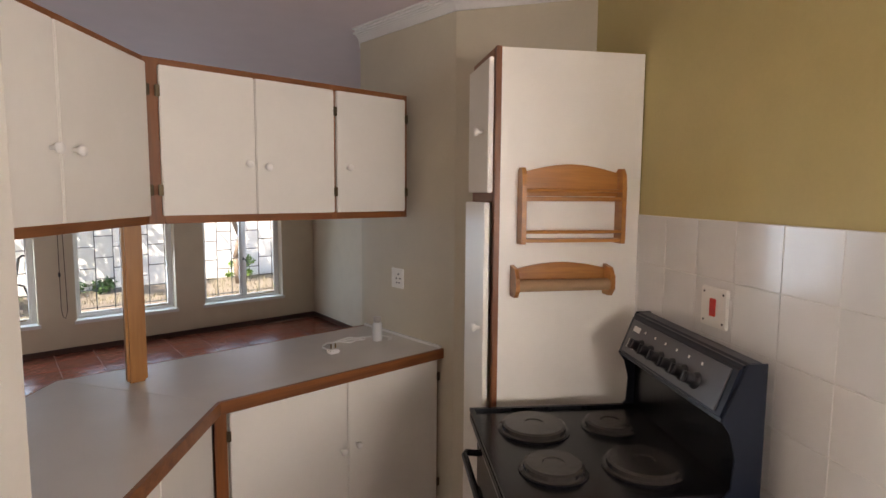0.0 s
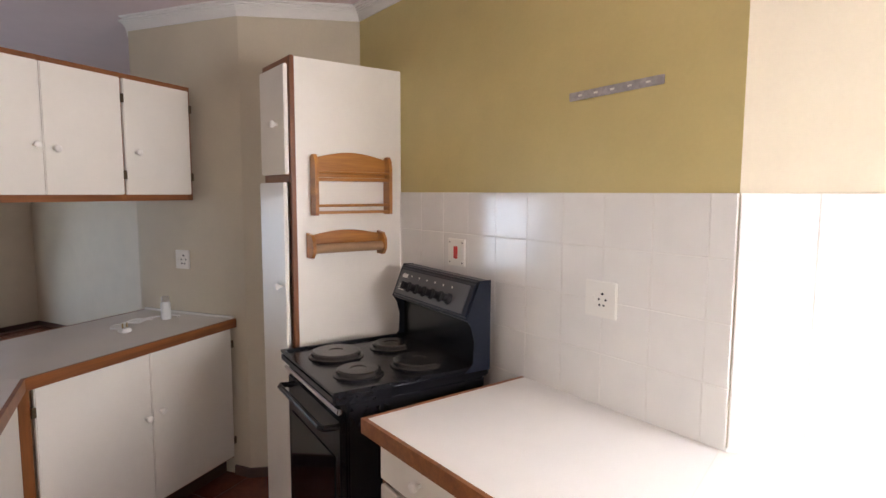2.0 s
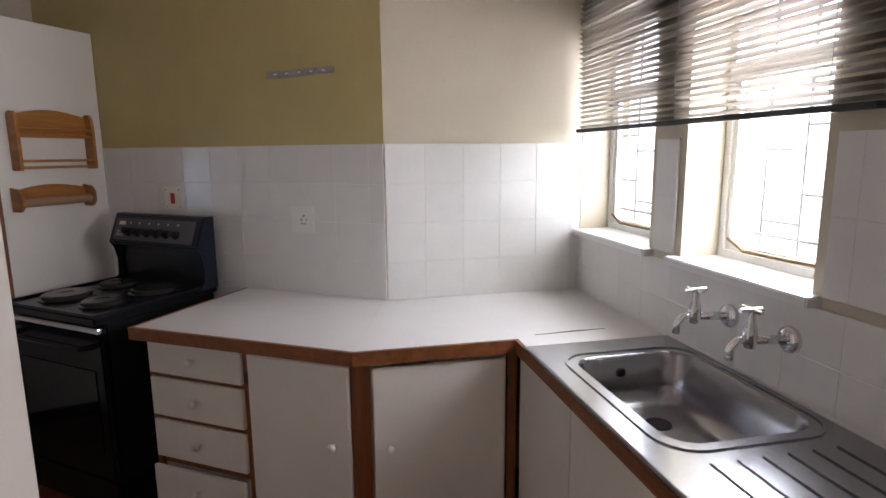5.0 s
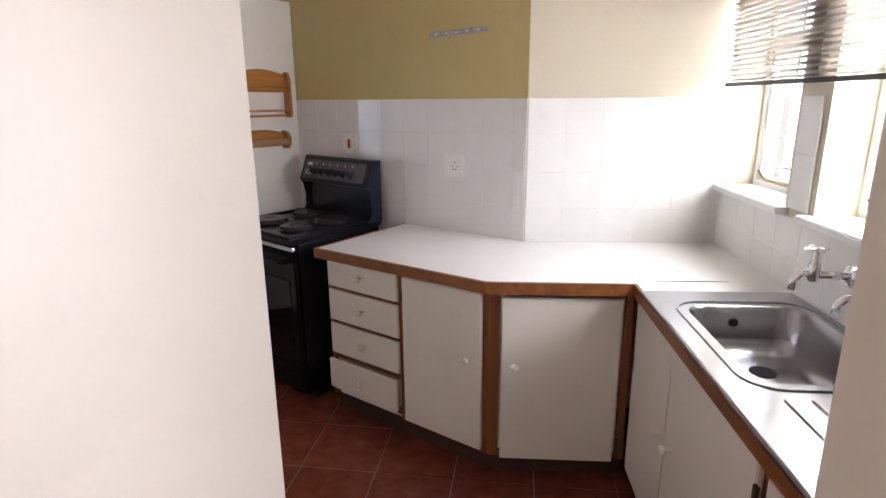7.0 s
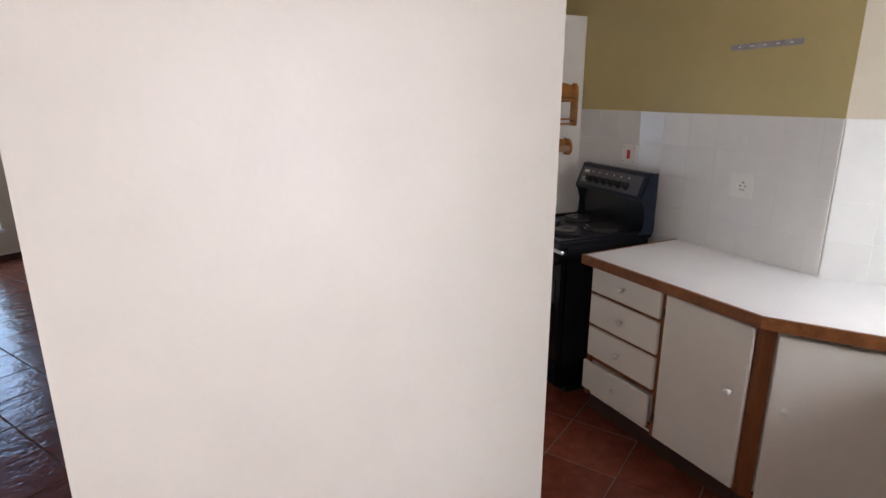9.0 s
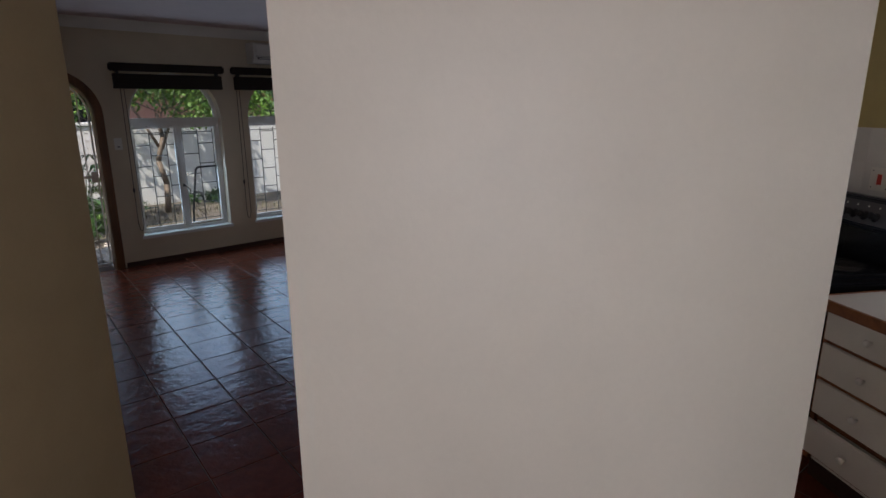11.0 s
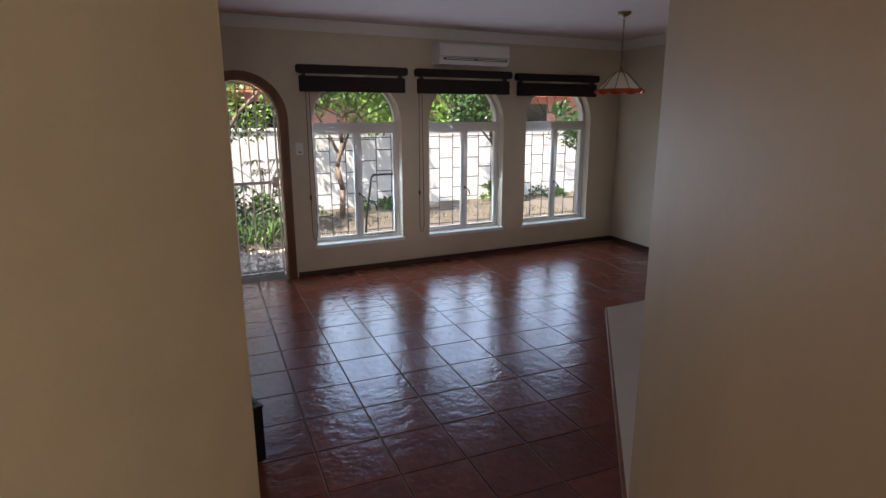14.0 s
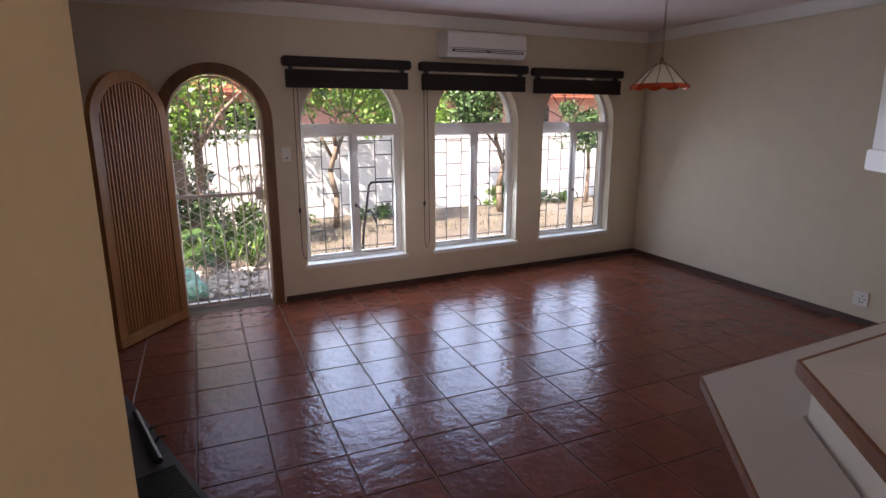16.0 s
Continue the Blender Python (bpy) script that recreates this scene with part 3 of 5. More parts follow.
def security_gate():
    g = thing("security_gate", "white steel security gate with bars and diamond mesh", "gate")
    y = WINDOW_Y + 0.17
    x0, x1 = DOOR[0] + 0.045, DOOR[1] - 0.045
    cx, r = (x0 + x1) / 2, (x1 - x0) / 2
    edge = [(x0, y, 0.02), (x0, y, DOOR_SPRING)] + [(cx - r * math.cos(math.pi * k / 14), y, DOOR_SPRING + r * math.sin(math.pi * k / 14)) for k in range(15)] + [(x1, y, 0.02)]
    part("gate_frame", pipe(edge, 0.010, 6), M_GATE, g)
    for z in (0.03, 0.975):
        part("rail", box(x0, x1, y - 0.012, y + 0.012, z - 0.013, z + 0.013), M_GATE, g)
    n = 8
    for k in range(1, n):
        x = x0 + (x1 - x0) * k / n
        part("bar", rod((x, y - 0.006, 0.03), (x, y - 0.006, DOOR_SPRING + math.sqrt(max(r * r - (x - cx) ** 2, 0)) - 0.005), 0.0065, 6), M_GATE, g)
    mesh = bmesh.new()
    step = 0.075
    for sgn in (1, -1):
        for k in range(-12, 40):
            pts = []
            for j in range(0, 13):
                x = x0 + (x1 - x0) * j / 12
                z = 0.03 + k * step + sgn * (x - cx) * 0.62
                lim = DOOR_SPRING + math.sqrt(max(r * r - (x - cx) ** 2, 0)) - 0.01
                if 0.03 < z < lim:
                    pts.append((x, y + 0.008, z))
            if len(pts) > 1:
                rod(pts[0], pts[-1], 0.0016, 4, bm=mesh)
    part("mesh", mesh, M_GATE, g, "fine diamond steel mesh")
    part("lock_box", box(x1 - 0.06, x1 - 0.005, y - 0.02, y + 0.02, 0.92, 1.03, 0.004), M_GATE, g)
    part("slam_plate", box(x1 - 0.13, x1 - 0.01, y - 0.01, y + 0.01, 0.28, 0.30), M_GATE, g)


front_door()
door_leaf()
security_gate()


# ---- switches and sockets ----
def wall_plate(name, label, category, m, w, h, marks, mat=None):
    """A plastic plate facing local +y, with marks (x, z, half width, half height, material)."""
    p = thing(name, label, category, m)
    part("plate", box(-w / 2, w / 2, 0.0005, 0.010, -h / 2, h / 2, 0.003), M_PLATE, p)
    for k, (x, z, a, b, mm, nm) in enumerate(marks):
        if nm == "pin_hole":
            part(nm, lathe([(a, 0.0), (a, 0.002)], "Y", (x, 0.0095, z), 10), mm, p)
        else:
            part(nm, box(x - a, x + a, 0.010, 0.015, z - b, z + b, 0.0015), mm, p)
    return p


HOLES = [(-0.012, 0.025, 0.006, 0.006, M_DARK, "pin_hole"), (-0.03, 0.0, 0.005, 0.005, M_DARK, "pin_hole"), (0.006, 0.0, 0.005, 0.005, M_DARK, "pin_hole"), (-0.02, -0.025, 0.005, 0.005, M_DARK, "pin_hole"), (0.002, -0.025, 0.005, 0.005, M_DARK, "pin_hole"), (0.034, 0.0, 0.007, 0.014, M_PLATE, "rocker")]


def holes(k):
    return [(x * k, z * k, a * k, b * k, m, n) for x, z, a, b, m, n in HOLES]


wall_plate("light_switch", "white double light switch by the front door", "switch", pose(-0.10, WINDOW_Y, 1.31, 0, 0, 180), 0.075, 0.12, [(-0.012, 0.01, 0.008, 0.018, M_PLATE, "rocker"), (0.014, 0.01, 0.008, 0.018, M_PLATE, "rocker"), (0.0, -0.03, 0.012, 0.005, M_DARK, "mark")])
wall_plate("wall_socket", "white three-pin wall socket low on the living room wall", "socket", pose(3.765, 4.37, 0.205, 0, 0, 90 - EAST_LEAN), 0.115, 0.115, holes(1.0), "w")
wall_plate("wall_socket", "white three-pin wall socket above the breakfast counter", "socket", pose(CORNER_3[0], 2.69, 1.185, 0, 0, 90), 0.10, 0.105, holes(0.9))
DIAG = Matrix.Translation((CORNER_1[0], CORNER_1[1], 0)) @ pose(0, 0, 0, 0, 0, ALONG)
wall_plate("wall_socket", "white wall socket on the tiled splashback", "socket", DIAG @ pose(0.41, 0.0065, 1.226), 0.12, 0.115, holes(0.72))
wall_plate("stove_switch", "white stove isolator plate with a red rocker", "switch", DIAG @ pose(1.158, 0.0065, 1.31), 0.115, 0.115, [(0.0, 0.0, 0.012, 0.026, M_RED, "red_rocker"), (-0.042, 0.042, 0.003, 0.003, M_DARK, "pin_hole"), (0.042, -0.042, 0.003, 0.003, M_DARK, "pin_hole"), (0.042, 0.042, 0.003, 0.003, M_DARK, "pin_hole"), (-0.042, -0.042, 0.003, 0.003, M_DARK, "pin_hole")])


# ---- air conditioner and pendant lamp ----
def air_conditioner():
    a = thing("air_conditioner", "white split air conditioner unit high on the wall", "air conditioner")
    prof = [(7.02, 2.155), (6.85, 2.155), (6.815, 2.19), (6.80, 2.23), (6.815, 2.36), (6.85, 2.38), (7.02, 2.38)]
    bm = bmesh.new()
    l, r = [bm.verts.new((1.35, y, z)) for y, z in prof], [bm.verts.new((2.20, y, z)) for y, z in prof]
    bm.faces.new(l), bm.faces.new(r)
    for k in range(len(prof)):
        j = (k + 1) % len(prof)
        bm.faces.new((l[k], l[j], r[j], r[k]))
    bmesh.ops.bevel(bm, geom=bm.edges[:], offset=0.006, segments=2, affect="EDGES")
    part("casing", bm, M_AC, a)
    part("front_panel", box(1.375, 2.175, 6.789, 6.799, 2.235, 2.345, 0.004), M_AC, a)
    part("air_slot", box(1.39, 2.16, 6.800, 6.806, 2.196, 2.218), M_DARK, a, "dark air outlet slot")
    part("louvre", box(1.41, 1.75, 6.794, 6.802, 2.203, 2.211), M_AC, a)
    part("louvre", box(1.79, 2.14, 6.794, 6.802, 2.203, 2.211), M_AC, a)
    part("display", box(1.74, 1.77, 6.786, 6.79, 2.2, 2.215), M_PANELGREY, a)
    part("groove", box(1.36, 2.19, 6.7985, 6.8, 2.228, 2.231), M_DARK, a)


def pendant_lamp():
    x, y = 2.47, 5.378
    p = thing("pendant_lamp", "stained glass pendant lamp with cream panels and scalloped red rim", "lamp", pose(x, y, -0.05) @ Matrix.Diagonal((0.94, 0.94, 1, 1)))
    part("ceiling_rose", lathe([(0.062, CEIL + 0.049), (0.06, CEIL + 0.03), (0.035, CEIL + 0.015), (0.01, CEIL + 0.005)][::-1], "Z", (0, 0, 0), 20), M_BRASS, p)
    z = CEIL + 0.005
    k = 0
    while z > 2.10:
        ring = [(0.009 * math.cos(t) if k % 2 else 0.0, 0.0 if k % 2 else 0.009 * math.cos(t), z - 0.017 + 0.019 * math.sin(t)) for t in [2 * math.pi * j / 8 for j in range(9)]]
        part("chain_link", pipe(ring, 0.0026, 4), M_BRASS, p)
        z -= 0.029
        k += 1
    part("cap", lathe([(0.05, 2.045), (0.045, 2.06), (0.02, 2.075), (0.012, 2.11), (0.004, 2.115)], "Z", (0, 0, 0), 16), M_BRASS, p)
    n = 10
    for i in range(n):
        a0, a1 = 2 * math.pi * i / n, 2 * math.pi * (i + 1) / n
        bm, rim = bmesh.new(), bmesh.new()
        prof = [(0.04, 2.06), (0.085, 2.03), (0.14, 1.975), (0.205, 1.912)]
        grid = [[bm.verts.new((r * math.cos(a), r * math.sin(a), h)) for a in (a0, a1)] for r, h in prof]
        for g0, g1 in zip(grid, grid[1:]):
            bm.faces.new((g0[0], g0[1], g1[1], g1[0]))
        bmesh.ops.solidify(bm, geom=bm.faces[:], thickness=0.003)
        part("glass_panel", bm, M_SHADE, p)
        tops = [rim.verts.new((0.206 * math.cos(a0 + (a1 - a0) * j / 6), 0.206 * math.sin(a0 + (a1 - a0) * j / 6), 1.911)) for j in range(7)]
        bots = [rim.verts.new((0.236 * math.cos(a0 + (a1 - a0) * j / 6), 0.236 * math.sin(a0 + (a1 - a0) * j / 6), 1.895 - 0.026 * math.sin(math.pi * j / 6))) for j in range(7)]
        for j in range(6):
            rim.faces.new((tops[j], tops[j + 1], bots[j + 1], bots[j]))
        bmesh.ops.solidify(rim, geom=rim.faces[:], thickness=0.003)
        part("rim_panel", rim, M_SHADE_RED, p, "orange-red scalloped rim glass")
        part("lead_strip", pipe([(r * 1.01 * math.cos(a0), r * 1.01 * math.sin(a0), h + 0.002) for r, h in prof + [(0.235, 1.893)]], 0.003, 4), M_LEAD, p)
    part("bulb_holder", lathe([(0.018, 1.98), (0.018, 2.05)], "Z", (0, 0, 0), 10), M_DARK, p)


air_conditioner()
pendant_lamp()


def mesh_cabinet():
    m = pose(-1.03, 3.84, 0, 0, 0, 106)
    c = thing("black_heater", "low black and grey metal heater with a perforated top", "heater", m)
    part("body", box(0.0, 1.2, 0.0, 0.34, 0.012, 0.29, 0.006), M_DARK, c)
    part("top_plate", box(-0.004, 1.204, -0.004, 0.344, 0.29, 0.302, 0.003), M_GREYBOX, c)
    grille = bmesh.new()
    for k in range(26):
        box(0.03 + 0.016 * k, 0.038 + 0.016 * k, 0.02, 0.32, 0.3025, 0.306, bm=grille)
    part("grille", grille, M_DARK, c, "fine dark mesh grille")
    part("handle", rod((0.48, 0.06, 0.318), (0.95, 0.02, 0.318), 0.014, 10), M_DARK, c, "long black rod handle")
    for k in (0, 1):
        part("hook", pipe([(0.65 + 0.1 * k, 0.03, 0.304), (0.65 + 0.1 * k, 0.01, 0.325), (0.66 + 0.1 * k, -0.012, 0.318)], 0.006, 6), M_DARK, c)


mesh_cabinet()

# ---- kitchen cabinets ----
def knob(parent, x, y, z):
    return part("knob", lathe([(0.006, 0.0), (0.006, 0.012), (0.013, 0.018), (0.0155, 0.025), (0.013, 0.031), (0.006, 0.034)], "Y", (x, y, z), 14), M_KNOB, parent, smooth=True)


def door_front(parent, x0, x1, z0, z1, y, kx=None, kz=None, hinge=None, name="door", swing=0.0):
    """A white slab front facing local +y, with its knob and hinges."""
    d = part(name, box(x0, x1, y, y + 0.018, z0, z1, 0.0035), M_WHITE, parent)
    if kx is not None:
        knob(d, kx, y + 0.018, kz)
    if hinge is not None:
        for z in (z0 + 0.09, z1 - 0.09):
            part("hinge", box(hinge - 0.008, hinge + 0.008, y + 0.012, y + 0.022, z - 0.02, z + 0.02, 0.002), M_HINGE, d)
    return d


def carcass(t, x0, x1, depth, z0, z1, uprights, rails, front):
    """A cabinet's body with brown front uprights and rails."""
    part("body", box(x0, x1, front - depth, front - 0.02, z0, z1), M_WHITE, t)
    for a, b in uprights:
        part("upright", box(a, b, front - 0.02, front, z0, z1, 0.002), M_TRIM_V, t)
    for a, b, c, d in rails:
        part("rail", box(a, b, front - 0.019, front - 0.001, c, d, 0.002), M_TRIM, t)


UNDER = TOP - 0.042
# drawer unit and cupboard under the worktop on the diagonal wall
F = 0.615
drawers = thing("drawer_unit", "white four-drawer kitchen unit with brown trim, bottom drawer ajar", "drawers", DIAG)
carcass(drawers, 0.268, 0.745, 0.60, 0.10, UNDER, [(0.268, 0.292), (0.718, 0.745)], [(0.278, 0.71, z, z + 0.028) for z in (0.125, 0.310, 0.495, 0.670)] + [(0.278, 0.71, UNDER - 0.02, UNDER)], F)
for k, (z, h) in enumerate(((0.158, 0.157), (0.342, 0.157), (0.518, 0.156), (0.692, 0.138))):
    out = 0.022 if k == 0 else 0.0
    d = part("drawer_front", box(0.286, 0.724, F + 0.001 + out, F + 0.019 + out, z, z + h, 0.0035), M_WHITE, drawers)
    knob(d, 0.505, F + 0.019 + out, z + h * 0.52)
part("plinth", box(0.268, 0.745, 0.2, F - 0.04, 0.0, 0.099), M_DARKKICK, drawers)

cup = thing("kitchen_cupboard", "white single-door kitchen cupboard with brown trim", "cupboard", DIAG, "base cupboards")
carcass(cup, -0.14, 0.266, 0.60, 0.10, UNDER, [(0.248, 0.266), (-0.185, -0.150)], [(-0.150, 0.248, 0.10, 0.115), (-0.150, 0.248, UNDER - 0.02, UNDER)], F)
door_front(cup, -0.152, 0.258, 0.118, 0.818, F + 0.001, -0.095, 0.53, 0.262)
part("plinth", box(-0.14, 0.267, 0.2, F - 0.04, 0.0, 0.099), M_DARKKICK, cup)

# corner cupboard: local x runs against world y, faces world -x
mid = thing("corner_cupboard", "white corner cupboard door between brown uprights", "cupboard", pose(0.692, 0.19, 0, 0, 0, 90), "base cupboards")
part("body", prism([(-0.545, -0.02), (0.0, -0.02), (0.06, -0.5), (-0.545, -0.5)], 0.10, UNDER), M_WHITE, mid)
part("upright", box(-0.04, 0.005, -0.02, 0.0, 0.10, UNDER, 0.002), M_TRIM_V, mid)
part("upright", box(-0.56, -0.525, -0.02, 0.0, 0.10, UNDER, 0.002), M_TRIM_V, mid)
part("rail", box(-0.525, -0.04, -0.019, -0.001, 0.10, 0.125, 0.002), M_TRIM, mid)
part("rail", box(-0.525, -0.04, -0.019, -0.001, UNDER - 0.02, UNDER, 0.002), M_TRIM, mid)
door_front(mid, -0.510, -0.048, 0.10, 0.812, 0.001, -0.10, 0.53, -0.528)
part("plinth", box(-0.56, 0.03, -0.3, -0.05, 0.0, 0.099), M_DARKKICK, mid)

# sink cupboard: faces world +y
sinkcup = thing("sink_cupboard", "white double-door cupboard under the sink, hinges showing", "cupboard", pose(0, -0.39, 0), "base cupboards")
carcass(sinkcup, -0.345, 0.70, 0.48, 0.10, UNDER - 0.16, [(0.655, 0.69), (-0.345, -0.315)], [(-0.315, 0.655, 0.10, 0.125), (-0.345, 0.69, UNDER - 0.16, UNDER)], 0.0)
door_front(sinkcup, 0.245, 0.662, 0.086, UNDER - 0.012, 0.001, 0.29, 0.49)
door_front(sinkcup, -0.322, 0.241, 0.086, UNDER - 0.012, 0.001, 0.19, 0.49, -0.326)
part("plinth", box(-0.345, 0.70, -0.4, -0.06, 0.0, 0.099), M_DARKKICK, sinkcup)
sink2 = thing("kitchen_cupboard", "white cupboard under the draining board", "cupboard", pose(0, -0.39, 0), "base cupboards")
carcass(sink2, -0.95, -0.347, 0.48, 0.10, UNDER - 0.16, [(-0.372, -0.347), (-0.95, -0.92)], [(-0.92, -0.372, 0.10, 0.125), (-0.95, -0.347, UNDER - 0.16, UNDER)], 0.0)
door_front(sink2, -0.925, -0.365, 0.112, UNDER - 0.03, 0.001, -0.42, 0.47, -0.93)
part("plinth", box(-0.95, -0.347, -0.4, -0.06, 0.0, 0.099), M_DARKKICK, sink2)

# worktop with timber edging
K1, K2 = (0.668, 0.203), (0.668, -0.364)
WT_L, WT_B = on_diag(0.745, 0.666), on_diag(0.75, 0.008)
wt = thing("kitchen_worktop", "cream laminate worktop with brown timber edging", "worktop")
slab = prism([K1, WT_L, WT_B, (CORNER_1[0] - 0.006, CORNER_1[1] + 0.0), (CORNER_IN[0] - 0.006, CORNER_IN[1] + 0.008), (0.575, CORNER_IN[1] + 0.008), (0.575, -0.364), K2][::-1], UNDER + 0.001, TOP, 0.0)
part("top", slab, M_TOP, wt)
part("edging", band([WT_B, WT_L, K1, K2, (0.02 + 0.555, -0.364)], 0.0, -0.014, UNDER - 0.004, TOP + 0.001), M_TRIM, wt, "brown timber lipping")
part("joint", prism([(0.668, 0.205), (0.671, 0.203), (1.30, 0.035), (1.30, 0.038)], TOP, TOP + 0.0006), M_GROUT_W, wt)
part("crack", prism([(0.694, -0.435), (0.70, -0.60), (0.706, -0.713), (0.708, -0.59)], TOP, TOP + 0.0015), M_DARK, wt, "dark lifted crack in the laminate")
part("bead", band([WT_B, (CORNER_1[0] - 0.006, CORNER_1[1]), (CORNER_IN[0] - 0.006, CORNER_IN[1] + 0.008), (-0.94, CORNER_IN[1] + 0.008)], 0.0, 0.008, TOP, TOP + 0.012), M_SPLASH, wt, "white sealing bead")


# ---- stainless sink with draining board ----
def sink_unit():
    s = thing("kitchen_sink", "stainless steel sink with ribbed draining board", "sink")
    x0, x1, y0, y1 = -0.94, 0.572, -0.877, -0.352
    bx0, bx1, by0, by1 = -0.115, 0.435, -0.835, -0.452

    def rounded(ax, bx, ay, by, r, n=5):
        pts = []
        for cx, cy, a in ((bx - r, ay + r, -90), (bx - r, by - r, 0), (ax + r, by - r, 90), (ax + r, ay + r, 180)):
            pts += [(cx + r * math.cos(radians(a + 90 * k / n)), cy + r * math.sin(radians(a + 90 * k / n))) for k in range(n + 1)]
        return pts

    deck = plate(rect(x0, x1, y0, y1), [rounded(bx0, bx1, by0, by1, 0.075)], TOP - 0.004, TOP + 0.006)
    bmesh.ops.transform(deck, matrix=Matrix(((1, 0, 0, 0), (0, 0, 1, 0), (0, 1, 0, 0), (0, 0, 0, 1))), verts=deck.verts)
    part("deck", deck, M_STEEL, s)
    bowl = bmesh.new()
    rings = []
    for inset, z in ((0.0, TOP + 0.005), (0.008, TOP - 0.004), (0.018, TOP - 0.10), (0.032, TOP - 0.14), (0.07, TOP - 0.155)):
        rings.append([bowl.verts.new((x, y, z)) for x, y in rounded(bx0 + inset, bx1 - inset, by0 + inset, by1 - inset, 0.075 - inset * 0.4)])
    for p, q in zip(rings, rings[1:]):
        for k in range(len(p)):
            j = (k + 1) % len(p)
            bowl.faces.new((p[k], p[j], q[j], q[k]))
    bowl.faces.new(rings[-1])
    part("bowl", bowl, M_STEEL, s, smooth=True)
    part("rim", band(rounded(bx0 - 0.03, bx1 + 0.03, by0 - 0.022, by1 + 0.03, 0.09) + [rounded(bx0 - 0.03, bx1 + 0.03, by0 - 0.022, by1 + 0.03, 0.09)[0]], -0.004, 0.004, TOP + 0.005, TOP + 0.010), M_STEEL, s)
    part("drain", lathe([(0.04, TOP - 0.1545), (0.038, TOP - 0.152), (0.022, TOP - 0.1525)], "Z", (0.27, -0.66, 0), 20), M_DARK, s, "dark waste hole")
    part("overflow", lathe([(0.016, 0), (0.012, 0.004)], "Z", (0.0, 0.0, 0.0), 12), M_DARK, s).matrix_basis = pose(0.419, -0.62, TOP - 0.05, 0, -90, 0)
    for k in range(6):
        y = -0.79 + 0.062 * k
        part("rib", box(-0.88, -0.19, y - 0.006, y + 0.006, TOP + 0.004, TOP + 0.010, 0.0025), M_STEEL, s)
    part("front_edging", box(x0, x1 + 0.003, y1 - 0.012, y1 + 0.002, UNDER - 0.004, TOP - 0.005, 0.002), M_TRIM, s, "brown timber lipping")
    part("front_roll", rod((x0, y1 - 0.004, TOP + 0.002), (x1, y1 - 0.004, TOP + 0.002), 0.006, 8), M_STEEL, s)


def tap(x, z):
    t = thing("wall_tap", "chrome wall-mounted tap with a cross handle", "tap", pose(x, CORNER_IN[1] + 0.006, z), "pair of taps over the sink")
    part("flange", lathe([(0.036, 0.0), (0.034, 0.012), (0.018, 0.02)], "Y", (0, 0, 0), 20), M_CHROME, t, smooth=True)
    part("arm", pipe([(0, 0.015, 0), (0.012, 0.06, 0.0), (0.02, 0.10, 0.0)], 0.012, 10), M_CHROME, t, smooth=True)
    part("valve", lathe([(0.013, -0.02), (0.018, -0.005), (0.018, 0.03), (0.012, 0.045), (0.010, 0.072), (0.006, 0.078)], "Z", (0.02, 0.105, 0), 16), M_CHROME, t, smooth=True)
    part("spout", pipe([(0.02, 0.11, 0.005), (0.024, 0.14, 0.0), (0.026, 0.155, -0.02), (0.026, 0.16, -0.05)], 0.011, 10), M_CHROME, t, smooth=True)
    h = part("handle", rod((-0.014, 0.105, 0.08), (0.054, 0.105, 0.08), 0.006, 8), M_CHROME, t)
    part("cross_arm", rod((0.02, 0.071, 0.08), (0.02, 0.139, 0.08), 0.006, 8), M_CHROME, h)


sink_unit()
tap(0.275, 1.04)
tap(0.052, 1.04)


